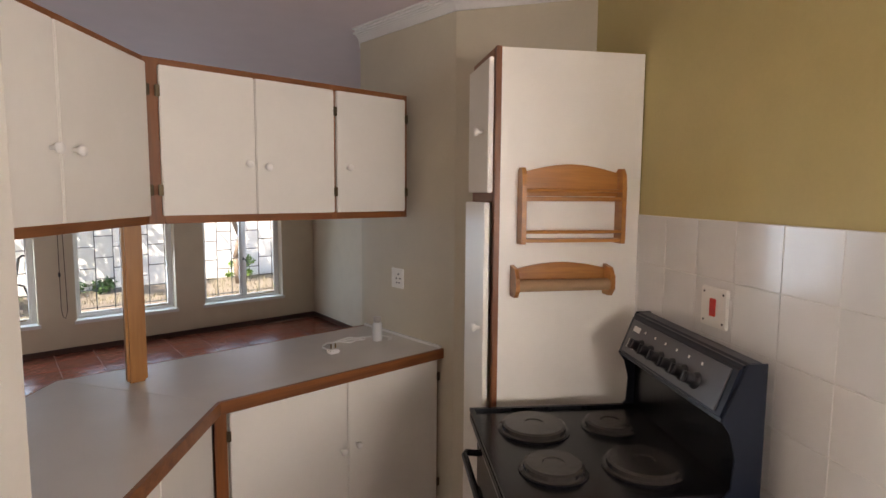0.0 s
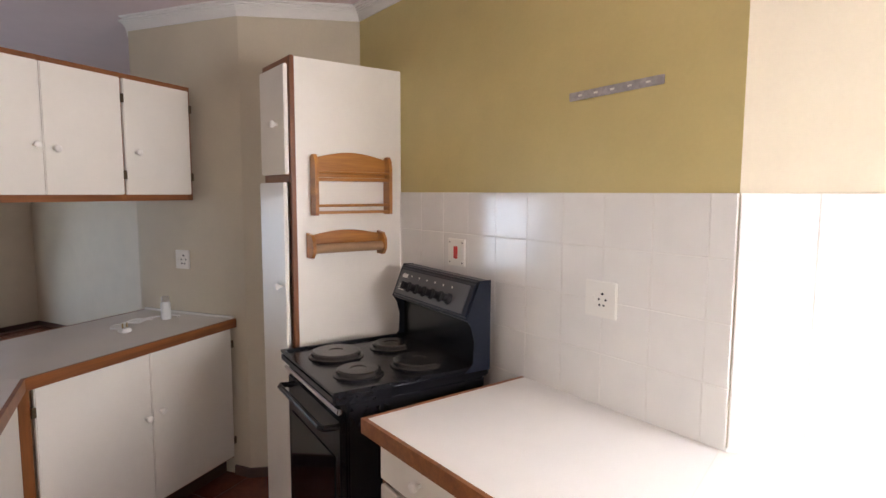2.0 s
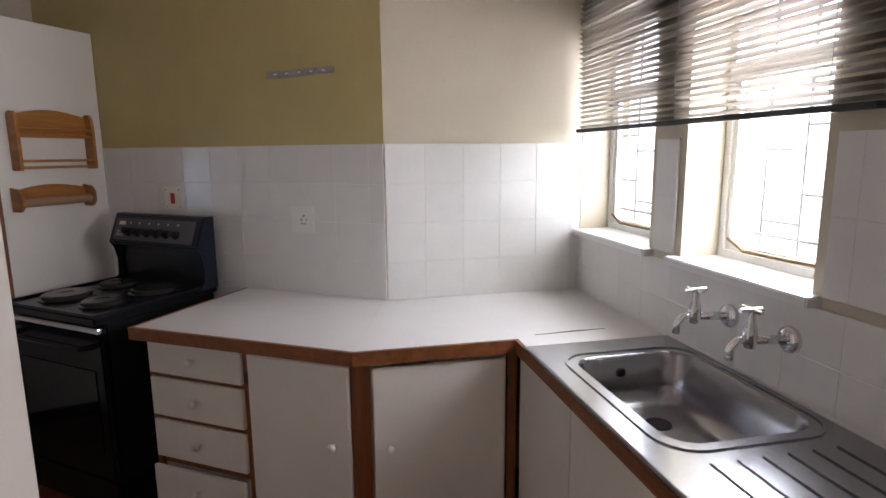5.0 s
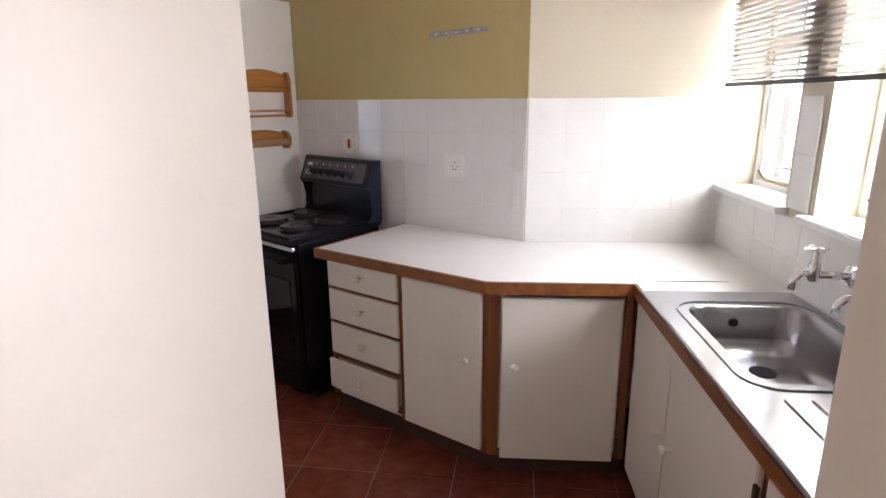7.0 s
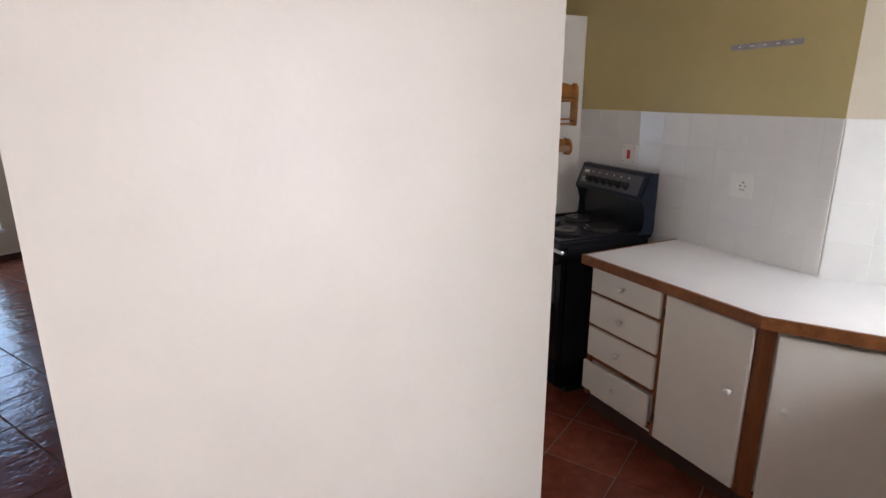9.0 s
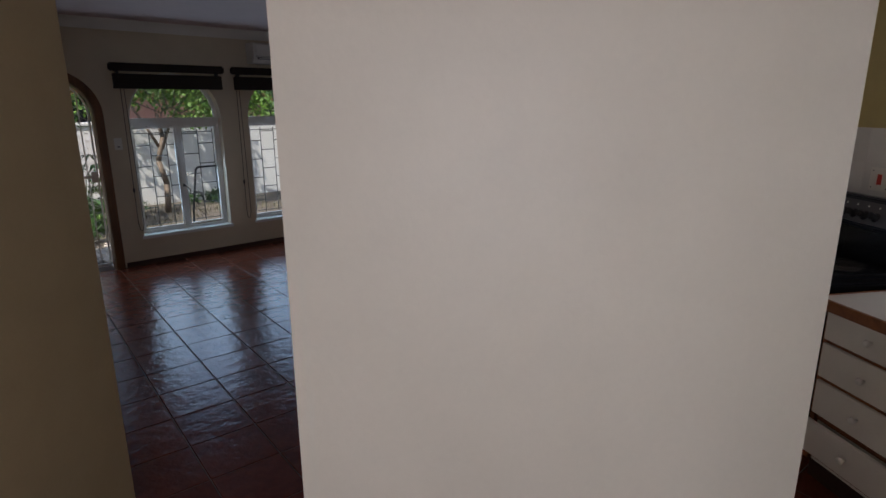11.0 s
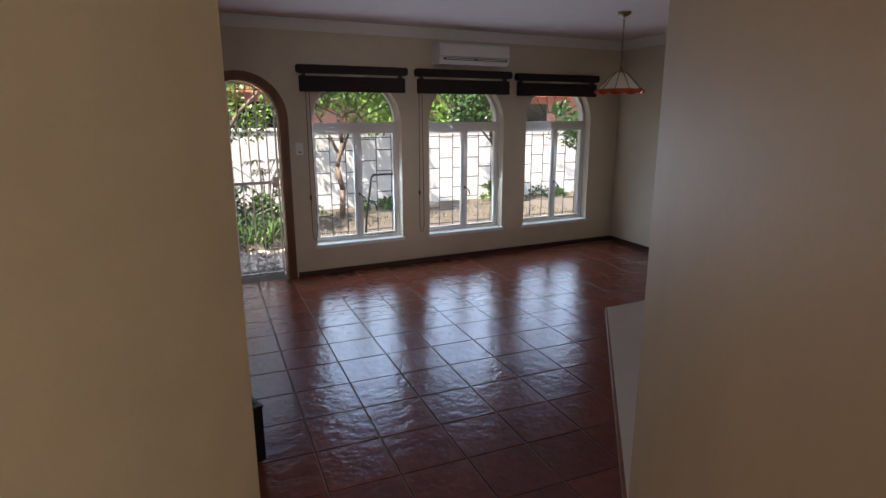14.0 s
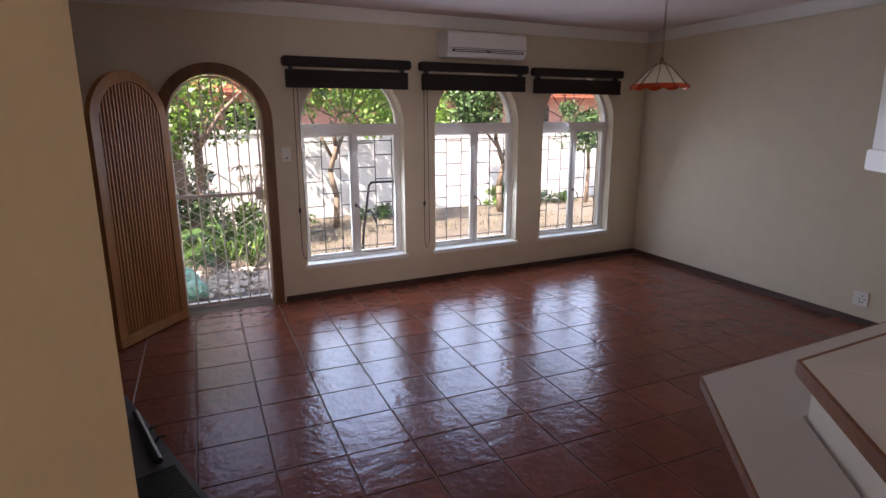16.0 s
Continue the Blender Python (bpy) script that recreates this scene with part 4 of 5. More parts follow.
# ---- kitchen windows and slatted blind ----
def kitchen_window(name, x0, x1):
    w = thing(name, "white steel kitchen window with arched head and deep tiled reveal", "window", kind="structure")
    y = CORNER_IN[1] - 0.17
    part("window_frame", plate(arched(x0 + 0.002, x1 - 0.002, K_SILL, K_SPRING), [arched(x0, x1, K_SILL, K_SPRING, inset=0.028)], y, y + 0.03), M_FRAME, w)
    part("sash", plate(rect(x0 + 0.03, x1 - 0.03, K_SILL + 0.03, K_SPRING - 0.1), [rect(x0 + 0.05, x1 - 0.05, K_SILL + 0.05, K_SPRING - 0.12)], y + 0.004, y + 0.022), M_FRAME, w)
    part("transom", box(x0 + 0.028, x1 - 0.028, y, y + 0.03, K_SPRING - 0.1, K_SPRING - 0.065), M_FRAME, w)
    g = part("pane", box(x0 + 0.045, x1 - 0.045, y + 0.01, y + 0.014, K_SILL + 0.045, K_SPRING - 0.115), M_GLASS, w)
    g.visible_shadow = False
    part("window_sill", box(x0 - 0.03, min(x1 + 0.03, CORNER_IN[0] - 0.012), y + 0.0, CORNER_IN[1] + 0.045, K_SILL - 0.022, K_SILL + 0.004, 0.004), M_SILL, w)
    part("stay", pipe([(x1 - 0.06, y + 0.04, K_SILL + 0.07), (x1 - 0.14, y + 0.045, K_SILL + 0.04), (x0 + 0.1, y + 0.04, K_SILL + 0.045)], 0.006, 6), M_BRASS, w)
    b = thing("burglar_bars", "white burglar bars in a backlit grey outside a kitchen window", "burglar bars", group="kitchen window bars")
    yb = y - 0.035
    xs = [x0 + 0.0, x0 + (x1 - x0) * 0.22, x0 + (x1 - x0) * 0.5, x0 + (x1 - x0) * 0.78, x1]
    for x in xs[1:-1]:
        part("bar", rod((x, yb, K_SILL + 0.002), (x, yb, K_SPRING + 0.2), 0.006, 6), M_BAR_BACKLIT, b)
    for k, (a, c) in enumerate(zip(xs, xs[1:])):
        for z in (1.30 + 0.09 * (k % 2), 1.52 + 0.07 * (k % 2), 1.75):
            part("rung", rod((a, yb, z), (c, yb, z), 0.005, 6), M_BAR_BACKLIT, b)
    part("rail", rod((x0, yb, 1.255), (x1, yb, 1.255), 0.006, 6), M_BAR_BACKLIT, b)


for i, (a, b) in enumerate(K_WINDOWS):
    kitchen_window("window_%d" % (4 + i), a, b)


def slatted_blind():
    b = thing("venetian_blind", "grey aluminium venetian blind half lowered over the kitchen windows", "blind")
    x0, x1, y = -0.15, 1.275, CORNER_IN[1] + 0.035
    part("head_rail", box(x0, x1, y - 0.02, y + 0.02, 2.36, 2.40, 0.003), M_BLINDBAR, b)
    z = 1.628
    k = 0
    slat = None
    while z < 2.355:
        if slat is None:
            bm = bmesh.new()
            prof = [(-0.0125, -0.006), (-0.005, 0.0005), (0.004, 0.0035), (0.0125, 0.003)]
            l, r = [bm.verts.new((x0, q, h)) for q, h in prof], [bm.verts.new((x1, q, h)) for q, h in prof]
            for j in range(3):
                bm.faces.new((l[j], l[j + 1], r[j + 1], r[j]))
            bmesh.ops.solidify(bm, geom=bm.faces[:], thickness=0.0006)
            slat = part("slat", bm, M_SLAT, b)
            slat.location = (0, y, z)
        else:
            s = new("slat", slat.data)
            s.parent, s.location = b, (0, y, z)
            s.rotation_euler = (radians(random.uniform(-5, 5)), 0, 0)
        z += 0.0205
        k += 1
    part("bottom_rail", box(x0, x1, y - 0.014, y + 0.014, 1.602, 1.618, 0.003), M_BLINDBAR, b)
    for x in (x0 + 0.12, 0.55, x1 - 0.12):
        for q in (-0.0135, 0.0135):
            part("ladder_cord", rod((x, y + q, 1.615), (x, y + q, 2.36), 0.0012, 4), M_SLAT, b)


slatted_blind()


# ---- stove ----
def stove():
    s = thing("stove", "black free-standing electric stove with four iron hotplates", "stove", DIAG @ pose(0.862, 0.08, 0.014, 0, 0, -4.5))
    w, d = 0.60, 0.60
    part("body", box(0.004, w - 0.004, 0.02, d - 0.03, 0.03, 0.855, 0.006), M_STOVE, s)
    part("plinth", box(0.02, w - 0.02, 0.05, d - 0.08, -0.014, 0.03), M_DARK, s)
    part("hob_top", box(0.0, w, 0.0, d + 0.02, 0.856, 0.892, 0.008), M_STOVE, s)
    part("hob_lip", band([(w - 0.008, 0.03), (w - 0.008, d + 0.012), (0.008, d + 0.012), (0.008, 0.03)], -0.008, 0.006, 0.892, 0.902), M_STOVE, s)
    for x, y, r in ((0.165, 0.215, 0.098), (0.43, 0.20, 0.078), (0.17, 0.46, 0.080), (0.43, 0.445, 0.098)):
        h = part("hotplate", lathe([(r + 0.006, 0.893), (r + 0.006, 0.897), (r, 0.900), (r, 0.912), (r - 0.008, 0.916), (0.03, 0.916), (0.027, 0.9135)], "Z", (x, y, 0), 28), M_HOB, s, smooth=False)
        part("trim_ring", lathe([(r + 0.012, 0.8925), (r + 0.012, 0.8955), (r + 0.004, 0.8975)], "Z", (x, y, 0), 28), M_STOVE, h)
    # back console: riser and control box that leans forward
    part("riser", box(0.0, w, 0.0, 0.05, 0.89, 1.09, 0.006), M_STOVE, s)
    prof = [(0.0, 1.03), (0.045, 1.06), (0.10, 1.072), (0.112, 1.085), (0.062, 1.212), (0.05, 1.221), (0.0, 1.221)]
    bm = bmesh.new()
    l, r = [bm.verts.new((0.0, y, z)) for y, z in prof], [bm.verts.new((w, y, z)) for y, z in prof]
    bm.faces.new(l), bm.faces.new(r)
    for k in range(len(prof)):
        j = (k + 1) % len(prof)
        bm.faces.new((l[k], l[j], r[j], r[k]))
    bmesh.ops.bevel(bm, geom=bm.edges[:], offset=0.008, segments=2, affect="EDGES")
    part("console", bm, M_STOVE_BLUE, s)
    for x in (0.0, w):
        cheek = prism([(0.0, 0.0), (0.0, 0.34), (0.05, 0.34), (0.108, 0.20), (0.085, 0.17), (0.07, 0.11), (0.075, 0.03), (0.11, 0.0)], x - 0.003, x + 0.003, 0.001)
        bmesh.ops.transform(cheek, matrix=Matrix(((0, 0, 1, 0), (1, 0, 0, 0), (0, 1, 0, 0.882), (0, 0, 0, 1))), verts=cheek.verts)
        part("side_cheek", cheek, M_STOVE_BLUE, s)
    tilt = math.degrees(math.atan2(0.05, 0.125))
    panel = pose(0, 0.0885, 1.150, tilt)
    face = part("control_panel", box(0.03, w - 0.03, -0.002, 0.003, -0.055, 0.055, 0.001), M_PANELGREY, s, "brushed grey control panel")
    face.matrix_basis = panel
    for k in range(6):
        x = 0.14 + 0.065 * k
        kb = part("control_knob", lathe([(0.024, 0.0), (0.022, 0.006), (0.017, 0.012), (0.0155, 0.03), (0.013, 0.033)], "Y", (x, 0.003, -0.015), 16), M_DARK, face)
        part("grip", box(x - 0.004, x + 0.004, 0.03, 0.042, -0.03, 0.0, 0.001), M_DARK, kb)
        part("mark", box(x - 0.004, x + 0.004, 0.003, 0.0038, 0.028, 0.036), M_PLATE, face)
    part("badge", box(0.50, 0.545, 0.003, 0.0042, 0.02, 0.038), M_PLATE, face, "small pale maker's badge")
    for k in range(4):
        part("printed_line", box(0.50, 0.55, 0.003, 0.0036, -0.012 - 0.008 * k, -0.009 - 0.008 * k), M_PLATE, face)
    # oven door
    dr = part("oven_door", box(0.012, w - 0.012, d - 0.03, d - 0.005, 0.19, 0.80, 0.005), M_STOVE, s)
    part("oven_glass", box(0.06, w - 0.06, d - 0.004, d - 0.001, 0.30, 0.66, 0.001), M_OVENGLASS, dr)
    part("handle", pipe([(0.05, d - 0.005, 0.765), (0.05, d + 0.035, 0.77), (0.07, d + 0.045, 0.77), (w - 0.07, d + 0.045, 0.77), (w - 0.05, d + 0.035, 0.77), (w - 0.05, d - 0.005, 0.765)], 0.011, 10), M_STOVE, dr)
    part("trim_strip", box(0.004, w - 0.004, d - 0.012, d + 0.008, 0.822, 0.842, 0.004), M_CHROME, s, "bright metal front strip")
    part("drawer", box(0.012, w - 0.012, d - 0.03, d - 0.006, 0.04, 0.18, 0.004), M_STOVE, s)


stove()


# ---- tall cupboard, spice rack and paper roll holder ----
TS, TE, TD = 1.612, 1.94, 0.548
tall = thing("tall_cupboard", "tall white broom cupboard with brown edging beside the stove", "cupboard", DIAG)
part("side_panel", box(TS, TS + 0.018, 0.004, TD - 0.02, 0.0, 2.125, 0.001), M_WHITE, tall)
part("side_panel", box(TE - 0.018, TE, 0.012, TD - 0.02, 0.0, 2.125, 0.001), M_WHITE, tall)
part("back", box(TS + 0.018, TE - 0.019, 0.004, 0.012, 0.0, 2.125), M_WHITE, tall)
part("top_board", box(TS + 0.018, TE - 0.018, 0.013, TD - 0.02, 2.105, 2.123), M_WHITE, tall)
part("front_edge", box(TS - 0.002, TS + 0.026, TD - 0.02, TD, 0.0, 2.128, 0.002), M_TRIM_V, tall)
part("front_edge", box(TE - 0.026, TE + 0.002, TD - 0.02, TD, 0.0, 2.128, 0.002), M_TRIM_V, tall)
part("rail", box(TS + 0.026, TE - 0.026, TD - 0.02, TD, 2.09, 2.127, 0.002), M_TRIM, tall)
part("rail", box(TS + 0.026, TE - 0.026, TD - 0.02, TD, 1.60, 1.64, 0.002), M_TRIM, tall)
door_front(tall, TS + 0.016, TE - 0.01, 1.635, 2.095, TD + 0.002, TS + 0.10, 1.85)
low = door_front(tall, TS + 0.016, TE - 0.01, 0.06, 1.60, TD + 0.012, TS + 0.06, 1.15)


# local x runs from the wall's side outwards, local y points at the stove
SPICE = DIAG @ Matrix.Translation((TS - 0.0005, 0.085, 1.459)) @ pose(0, 0, 0, 0, 0, 90)
rack = thing("spice_rack", "varnished pine spice rack with two shelves on the cupboard side", "spice rack", SPICE)
W, HH = 0.38, 0.27
for x in (0.0, W - 0.016):
    part("side", plate([(0.0, 0.0), (0.052, 0.0), (0.055, 0.02), (0.055, 0.20), (0.05, 0.24), (0.035, 0.262), (0.015, 0.262), (0.0, 0.25)], [], x, x + 0.016), M_PINE, rack).matrix_basis = Matrix(((0, 1, 0, 0), (1, 0, 0, 0), (0, 0, 1, 0), (0, 0, 0, 1)))
crest = [(0.016, 0.165), (W - 0.016, 0.165), (W - 0.016, 0.248)] + [(W - 0.016 - (W - 0.032) * k / 12, 0.248 + 0.028 * math.sin(math.pi * k / 12)) for k in range(1, 12)] + [(0.016, 0.248)]
part("back_board", plate(crest, [], 0.001, 0.013), M_PINE, rack)
part("shelf", box(0.016, W - 0.016, 0.001, 0.05, 0.148, 0.163, 0.002), M_PINE, rack)
part("shelf", box(0.016, W - 0.016, 0.001, 0.05, 0.006, 0.018, 0.002), M_PINE, rack)
part("rail", rod((0.016, 0.047, 0.185), (W - 0.016, 0.047, 0.185), 0.006, 8), M_PINE, rack)
part("rail", rod((0.016, 0.047, 0.042), (W - 0.016, 0.047, 0.042), 0.006, 8), M_PINE, rack)

ROLL = DIAG @ Matrix.Translation((TS - 0.0005, 0.125, 1.275)) @ pose(0, 0, 0, 0, 0, 90)
roll = thing("paper_roll_holder", "varnished pine paper towel holder with an empty cardboard core", "roll holder", ROLL)
W2 = 0.362
crest = [(0.014, 0.03), (W2 - 0.014, 0.03), (W2 - 0.014, 0.095)] + [(W2 - 0.014 - (W2 - 0.028) * k / 12, 0.095 + 0.022 * math.sin(math.pi * k / 12)) for k in range(1, 12)] + [(0.014, 0.095)]
part("back_board", plate(crest, [], 0.001, 0.014), M_PINE, roll)
for x in (0.0, W2 - 0.014):
    part("side", plate([(0.0, 0.0), (0.05, 0.0), (0.072, 0.025), (0.072, 0.07), (0.05, 0.10), (0.0, 0.108)], [], x, x + 0.014), M_PINE, roll).matrix_basis = Matrix(((0, 1, 0, 0), (1, 0, 0, 0), (0, 0, 1, 0), (0, 0, 0, 1)))
part("cardboard_core", rod((0.0145, 0.045, 0.04), (W2 - 0.0145, 0.045, 0.04), 0.021, 16), M_CARD, roll, "brown cardboard core")

tape = thing("wall_strip", "crumpled silver strip with bare holes on the wall", "metal strip", DIAG @ pose(0.395, 0.001, 1.873, 0, 1.3, 0))
part("strip", box(-0.172, 0.172, 0.0, 0.006, -0.0135, 0.0135, 0.002), M_FOIL, tape)
for k in range(5):
    part("hole", box(-0.13 + 0.062 * k, -0.115 + 0.062 * k, 0.0058, 0.007, -0.003, 0.003), M_PLATE, tape)


# ---- peninsula counter, breakfast bar and hanging cupboards ----
PK, PR = (0.979, 2.342), (2.066, 2.342)
PD = (0.36, 1.61)
PB, PBD = (0.59, 2.985), (-0.27, 1.975)
pen = thing("breakfast_counter", "pale grey laminate counter with brown timber edging", "worktop")
part("top", prism([PK, PR, (2.066, 2.985), PB, PBD, PD], UNDER + 0.001, TOP), M_TOP_GREY, pen)
part("edging", band([PR, PK, PD], 0.0, 0.014, UNDER - 0.004, TOP + 0.001), M_TRIM, pen, "brown timber lipping")
part("edging", band([PBD, PB, (2.066, 2.985)], 0.0, 0.012, UNDER - 0.002, TOP + 0.001), M_TRIM, pen, "brown timber lipping")
part("bead", box(2.056, 2.067, 2.345, 2.99, TOP, TOP + 0.012), M_SPLASH, pen)
part("joint", prism([PK, (PK[0] + 0.003, PK[1]), (PB[0] + 0.003, PB[1]), PB], TOP, TOP + 0.0006), M_GROUT_W, pen)

BK, BP = (0.53, 3.275), (-0.43, 2.135)
bar = thing("breakfast_bar", "lower pale laminate breakfast bar with a thin brown edge", "worktop")
part("top", prism([(2.066, 2.945), (0.565, 2.945), (-0.25, 1.99), BP, BK, (2.066, 3.275)][::-1], 0.692, 0.72), M_TOP_GREY, bar)
part("edging", band([BP, BK, (2.066, 3.275)], 0.0, 0.008, 0.685, 0.718), M_TRIM, bar, "thin brown edge strip")
part("back_panel", prism([(2.066, 2.935), (0.575, 2.935), (-0.235, 1.975), (-0.215, 1.96), (0.585, 2.915), (2.066, 2.915)], 0.0, UNDER), M_WHITE, bar)

penbase = thing("peninsula_cupboard", "white double-door peninsula cupboard with brown uprights", "cupboard", pose(2.066, 2.367, 0, 0, 0, 180), "peninsula cupboards")
carcass(penbase, 0.004, 1.075, 0.5, 0.10, UNDER, [(0.004, 0.03), (1.045, 1.09)], [(0.03, 1.045, 0.10, 0.12), (0.03, 1.045, UNDER - 0.02, UNDER)], 0.0)
door_front(penbase, 0.022, 0.532, 0.115, UNDER - 0.006, 0.001, 0.492, 0.545, 0.016)
door_front(penbase, 0.536, 1.04, 0.115, UNDER - 0.012, 0.001, 0.568, 0.535, 1.046)
part("plinth", box(0.004, 1.06, -0.4, -0.06, 0.0, 0.099), M_DARKKICK, penbase)
DANG = math.degrees(math.atan2(PK[1] - PD[1], PK[0] - PD[0]))
dl = math.hypot(PK[0] - PD[0], PK[1] - PD[1])
pend = thing("peninsula_cupboard", "white angled peninsula cupboard beside the wall block", "cupboard", pose(PK[0] - 0.02, PK[1] + 0.02, 0, 0, 0, DANG + 180), "peninsula cupboards")
part("body", prism([(0.03, -0.02), (dl - 0.02, -0.02), (dl - 0.02, -0.42), (0.25, -0.42)], 0.10, UNDER), M_WHITE, pend)
part("upright", box(0.0, 0.03, -0.02, 0.0, 0.10, UNDER, 0.002), M_TRIM_V, pend)
part("rail", box(0.03, dl - 0.02, -0.019, -0.001, 0.10, 0.12, 0.002), M_TRIM, pend)
door_front(pend, 0.035, 0.43, 0.115, UNDER - 0.012, 0.001, 0.40, 0.52)
door_front(pend, 0.434, dl - 0.02, 0.115, UNDER - 0.012, 0.001, 0.47, 0.52)
part("plinth", box(0.03, dl - 0.02, -0.3, -0.06, 0.0, 0.099), M_DARKKICK, pend)

# hanging cupboards: straight run faces -y
UZ0, UZ1, UY, UX0, UX1 = 1.515, 2.095, 2.52, 0.831, 1.985
up = thing("hanging_cupboard", "white hanging cupboards with brown timber frames over the counter", "cupboard", pose(UX1, UY, 0, 0, 0, 180), "hanging cupboards")
ul = UX1 - UX0
part("body", prism([(0.001, -0.02), (ul, -0.02), (ul + 0.18, -0.40), (0.001, -0.40)], UZ0 + 0.006, UZ1 - 0.004), M_WHITE, up)
for a, b in ((0.0, 0.026), (0.389, 0.418), (ul - 0.05, ul + 0.006)):
    part("upright", box(a, b, -0.021, 0.0, UZ0, UZ1, 0.002), M_TRIM_V, up)
part("rail", box(0.026, ul - 0.05, -0.019, -0.001, UZ0, UZ0 + 0.034, 0.002), M_TRIM, up)
part("rail", box(0.026, ul - 0.05, -0.019, -0.001, UZ1 - 0.03, UZ1, 0.002), M_TRIM, up)
part("end_panel", box(-0.003, 0.0, -0.40, -0.0, UZ0, UZ1), M_TRIM_V, up)
door_front(up, 0.02, 0.398, UZ0 + 0.03, UZ1 - 0.025, 0.001, 0.345, 1.74, 0.014)
door_front(up, 0.411, 0.764, UZ0 + 0.03, UZ1 - 0.025, 0.001, 0.724, 1.73, 0.405)
door_front(up, 0.767, ul - 0.042, UZ0 + 0.03, UZ1 - 0.025, 0.001, 0.802, 1.74, ul - 0.036)
ud = thing("hanging_cupboard", "white angled hanging cupboard with brown timber frame", "cupboard", pose(UX0, UY, 0, 0, 0, DANG + 180), "hanging cupboards")
udl = 0.80
part("body", prism([(0.01, -0.02), (udl, -0.02), (udl, -0.398), (-0.18, -0.398)], UZ0 + 0.006, UZ1 - 0.004), M_WHITE, ud)
part("upright", box(0.002, 0.02, -0.02, 0.0, UZ0, UZ1, 0.002), M_TRIM_V, ud)
part("rail", box(0.02, udl, -0.019, -0.001, UZ0, UZ0 + 0.034, 0.002), M_TRIM, ud)
part("rail", box(0.02, udl, -0.019, -0.001, UZ1 - 0.03, UZ1, 0.002), M_TRIM, ud)
part("bottom_strip", box(-0.185, udl, -0.409, -0.399, UZ0 - 0.048, UZ0 + 0.008, 0.003), M_WHITE, ud)
door_front(ud, 0.024, 0.503, UZ0 + 0.03, UZ1 - 0.025, 0.001, 0.452, 1.74, 0.018)
door_front(ud, 0.509, 0.79, UZ0 + 0.03, UZ1 - 0.025, 0.001, 0.548, 1.74)

post = thing("timber_post", "varnished orange timber post between counter and cupboards", "post")
part("shaft", box(0.79, 0.863, 2.75, 2.795, TOP + 0.0005, UZ0 + 0.004, 0.010), M_POST, post)

# small things on the counter
jar = thing("plastic_bottle", "small clear plastic bottle standing on the counter", "bottle", pose(1.918, 2.67, TOP))
part("bottle_body", lathe([(0.024, 0.0), (0.026, 0.006), (0.025, 0.085), (0.02, 0.095)], "Z", (0, 0, 0), 14), M_CLEAR, jar, smooth=True)
part("cap", lathe([(0.02, 0.0955), (0.02, 0.12), (0.017, 0.123)], "Z", (0, 0, 0), 14), M_SLAT, jar, smooth=True)
plug = thing("plug_with_cable", "white three-pin plug with a tangled white cable", "plug", pose(1.625, 2.612, TOP))
part("plug_body", box(-0.028, 0.022, -0.022, 0.022, 0.0, 0.022, 0.006), M_CABLE, plug)
for x in (-0.014, 0.01):
    part("pin", rod((x, 0.0, 0.0215), (x, 0.0, 0.045), 0.004, 8), M_BRASS, plug)
random.seed(4)
pts = [(0.0, 0.02, 0.01), (-0.01, 0.06, 0.012)]
for k in range(16):
    a = k * 0.42
    pts.append((0.10 - 0.10 * math.cos(a) + 0.007 * k, 0.10 + 0.045 * math.sin(a) + 0.003 * k, 0.006 + 0.004 * (k % 3)))
pts += [(0.30, 0.13, 0.006), (0.36, 0.10, 0.005), (0.37, 0.04, 0.004), (0.33, 0.015, 0.004)]
part("cable", pipe(pts, 0.0035, 6), M_CABLE, plug)

# ---- garden ----
ground = tagged(part("ground", box(-300, 300, -300, 400, -0.4, -0.125), M_SOIL), "dry brown garden soil", "ground", kind="structure")
path = tagged(part("pavement", box(-2.2, 4.2, WINDOW_Y + 0.245, WINDOW_Y + 0.55, -0.098, -0.06, 0.005), M_EXT), "narrow concrete apron below the windows", "pavement", kind="structure")
gw = thing("garden_wall", "white painted garden wall in dappled sun", "wall", kind="structure")
part("wall", box(-9, 14, 11.9, 12.1, -0.125, 1.36, 0.01), M_GWALL, gw)
part("coping", box(-9, 14, 11.87, 12.13, 1.36, 1.42, 0.01), M_GWALL, gw)
# Self-lit white panel added for the glare outside; it also lights the kitchen.
M_BACKDROP_GLOW = bpy.data.materials.new("glowing_white_backdrop")
M_BACKDROP_GLOW.use_nodes = True
M_BACKDROP_GLOW.node_tree.nodes["Principled BSDF"].inputs["Base Color"].default_value = (0.8, 0.8, 0.8, 1)
M_BACKDROP_GLOW.node_tree.nodes["Principled BSDF"].inputs["Emission Color"].default_value = (0.93, 0.96, 1.0, 1)
M_BACKDROP_GLOW.node_tree.nodes["Principled BSDF"].inputs["Emission Strength"].default_value = 1.5
tagged(part("backdrop", box(-6, 8, -4.6, -4.5, -0.125, 3.4), M_BACKDROP_GLOW), "plain glowing white backdrop outside the kitchen windows", "backdrop", kind="structure")
# Unseen overhang, added to block direct sun from the kitchen windows.
eave = tagged(part("trim_sun_shield_eave", box(WEST_X - 0.3, RIGHT_X + 0.6, CORNER_IN[1] - 0.95, CORNER_IN[1] - 0.232, 2.45, 2.6, 0.01), M_EXT), "unseen white boxed eave added to keep sun off the kitchen windows", "eave", kind="structure")
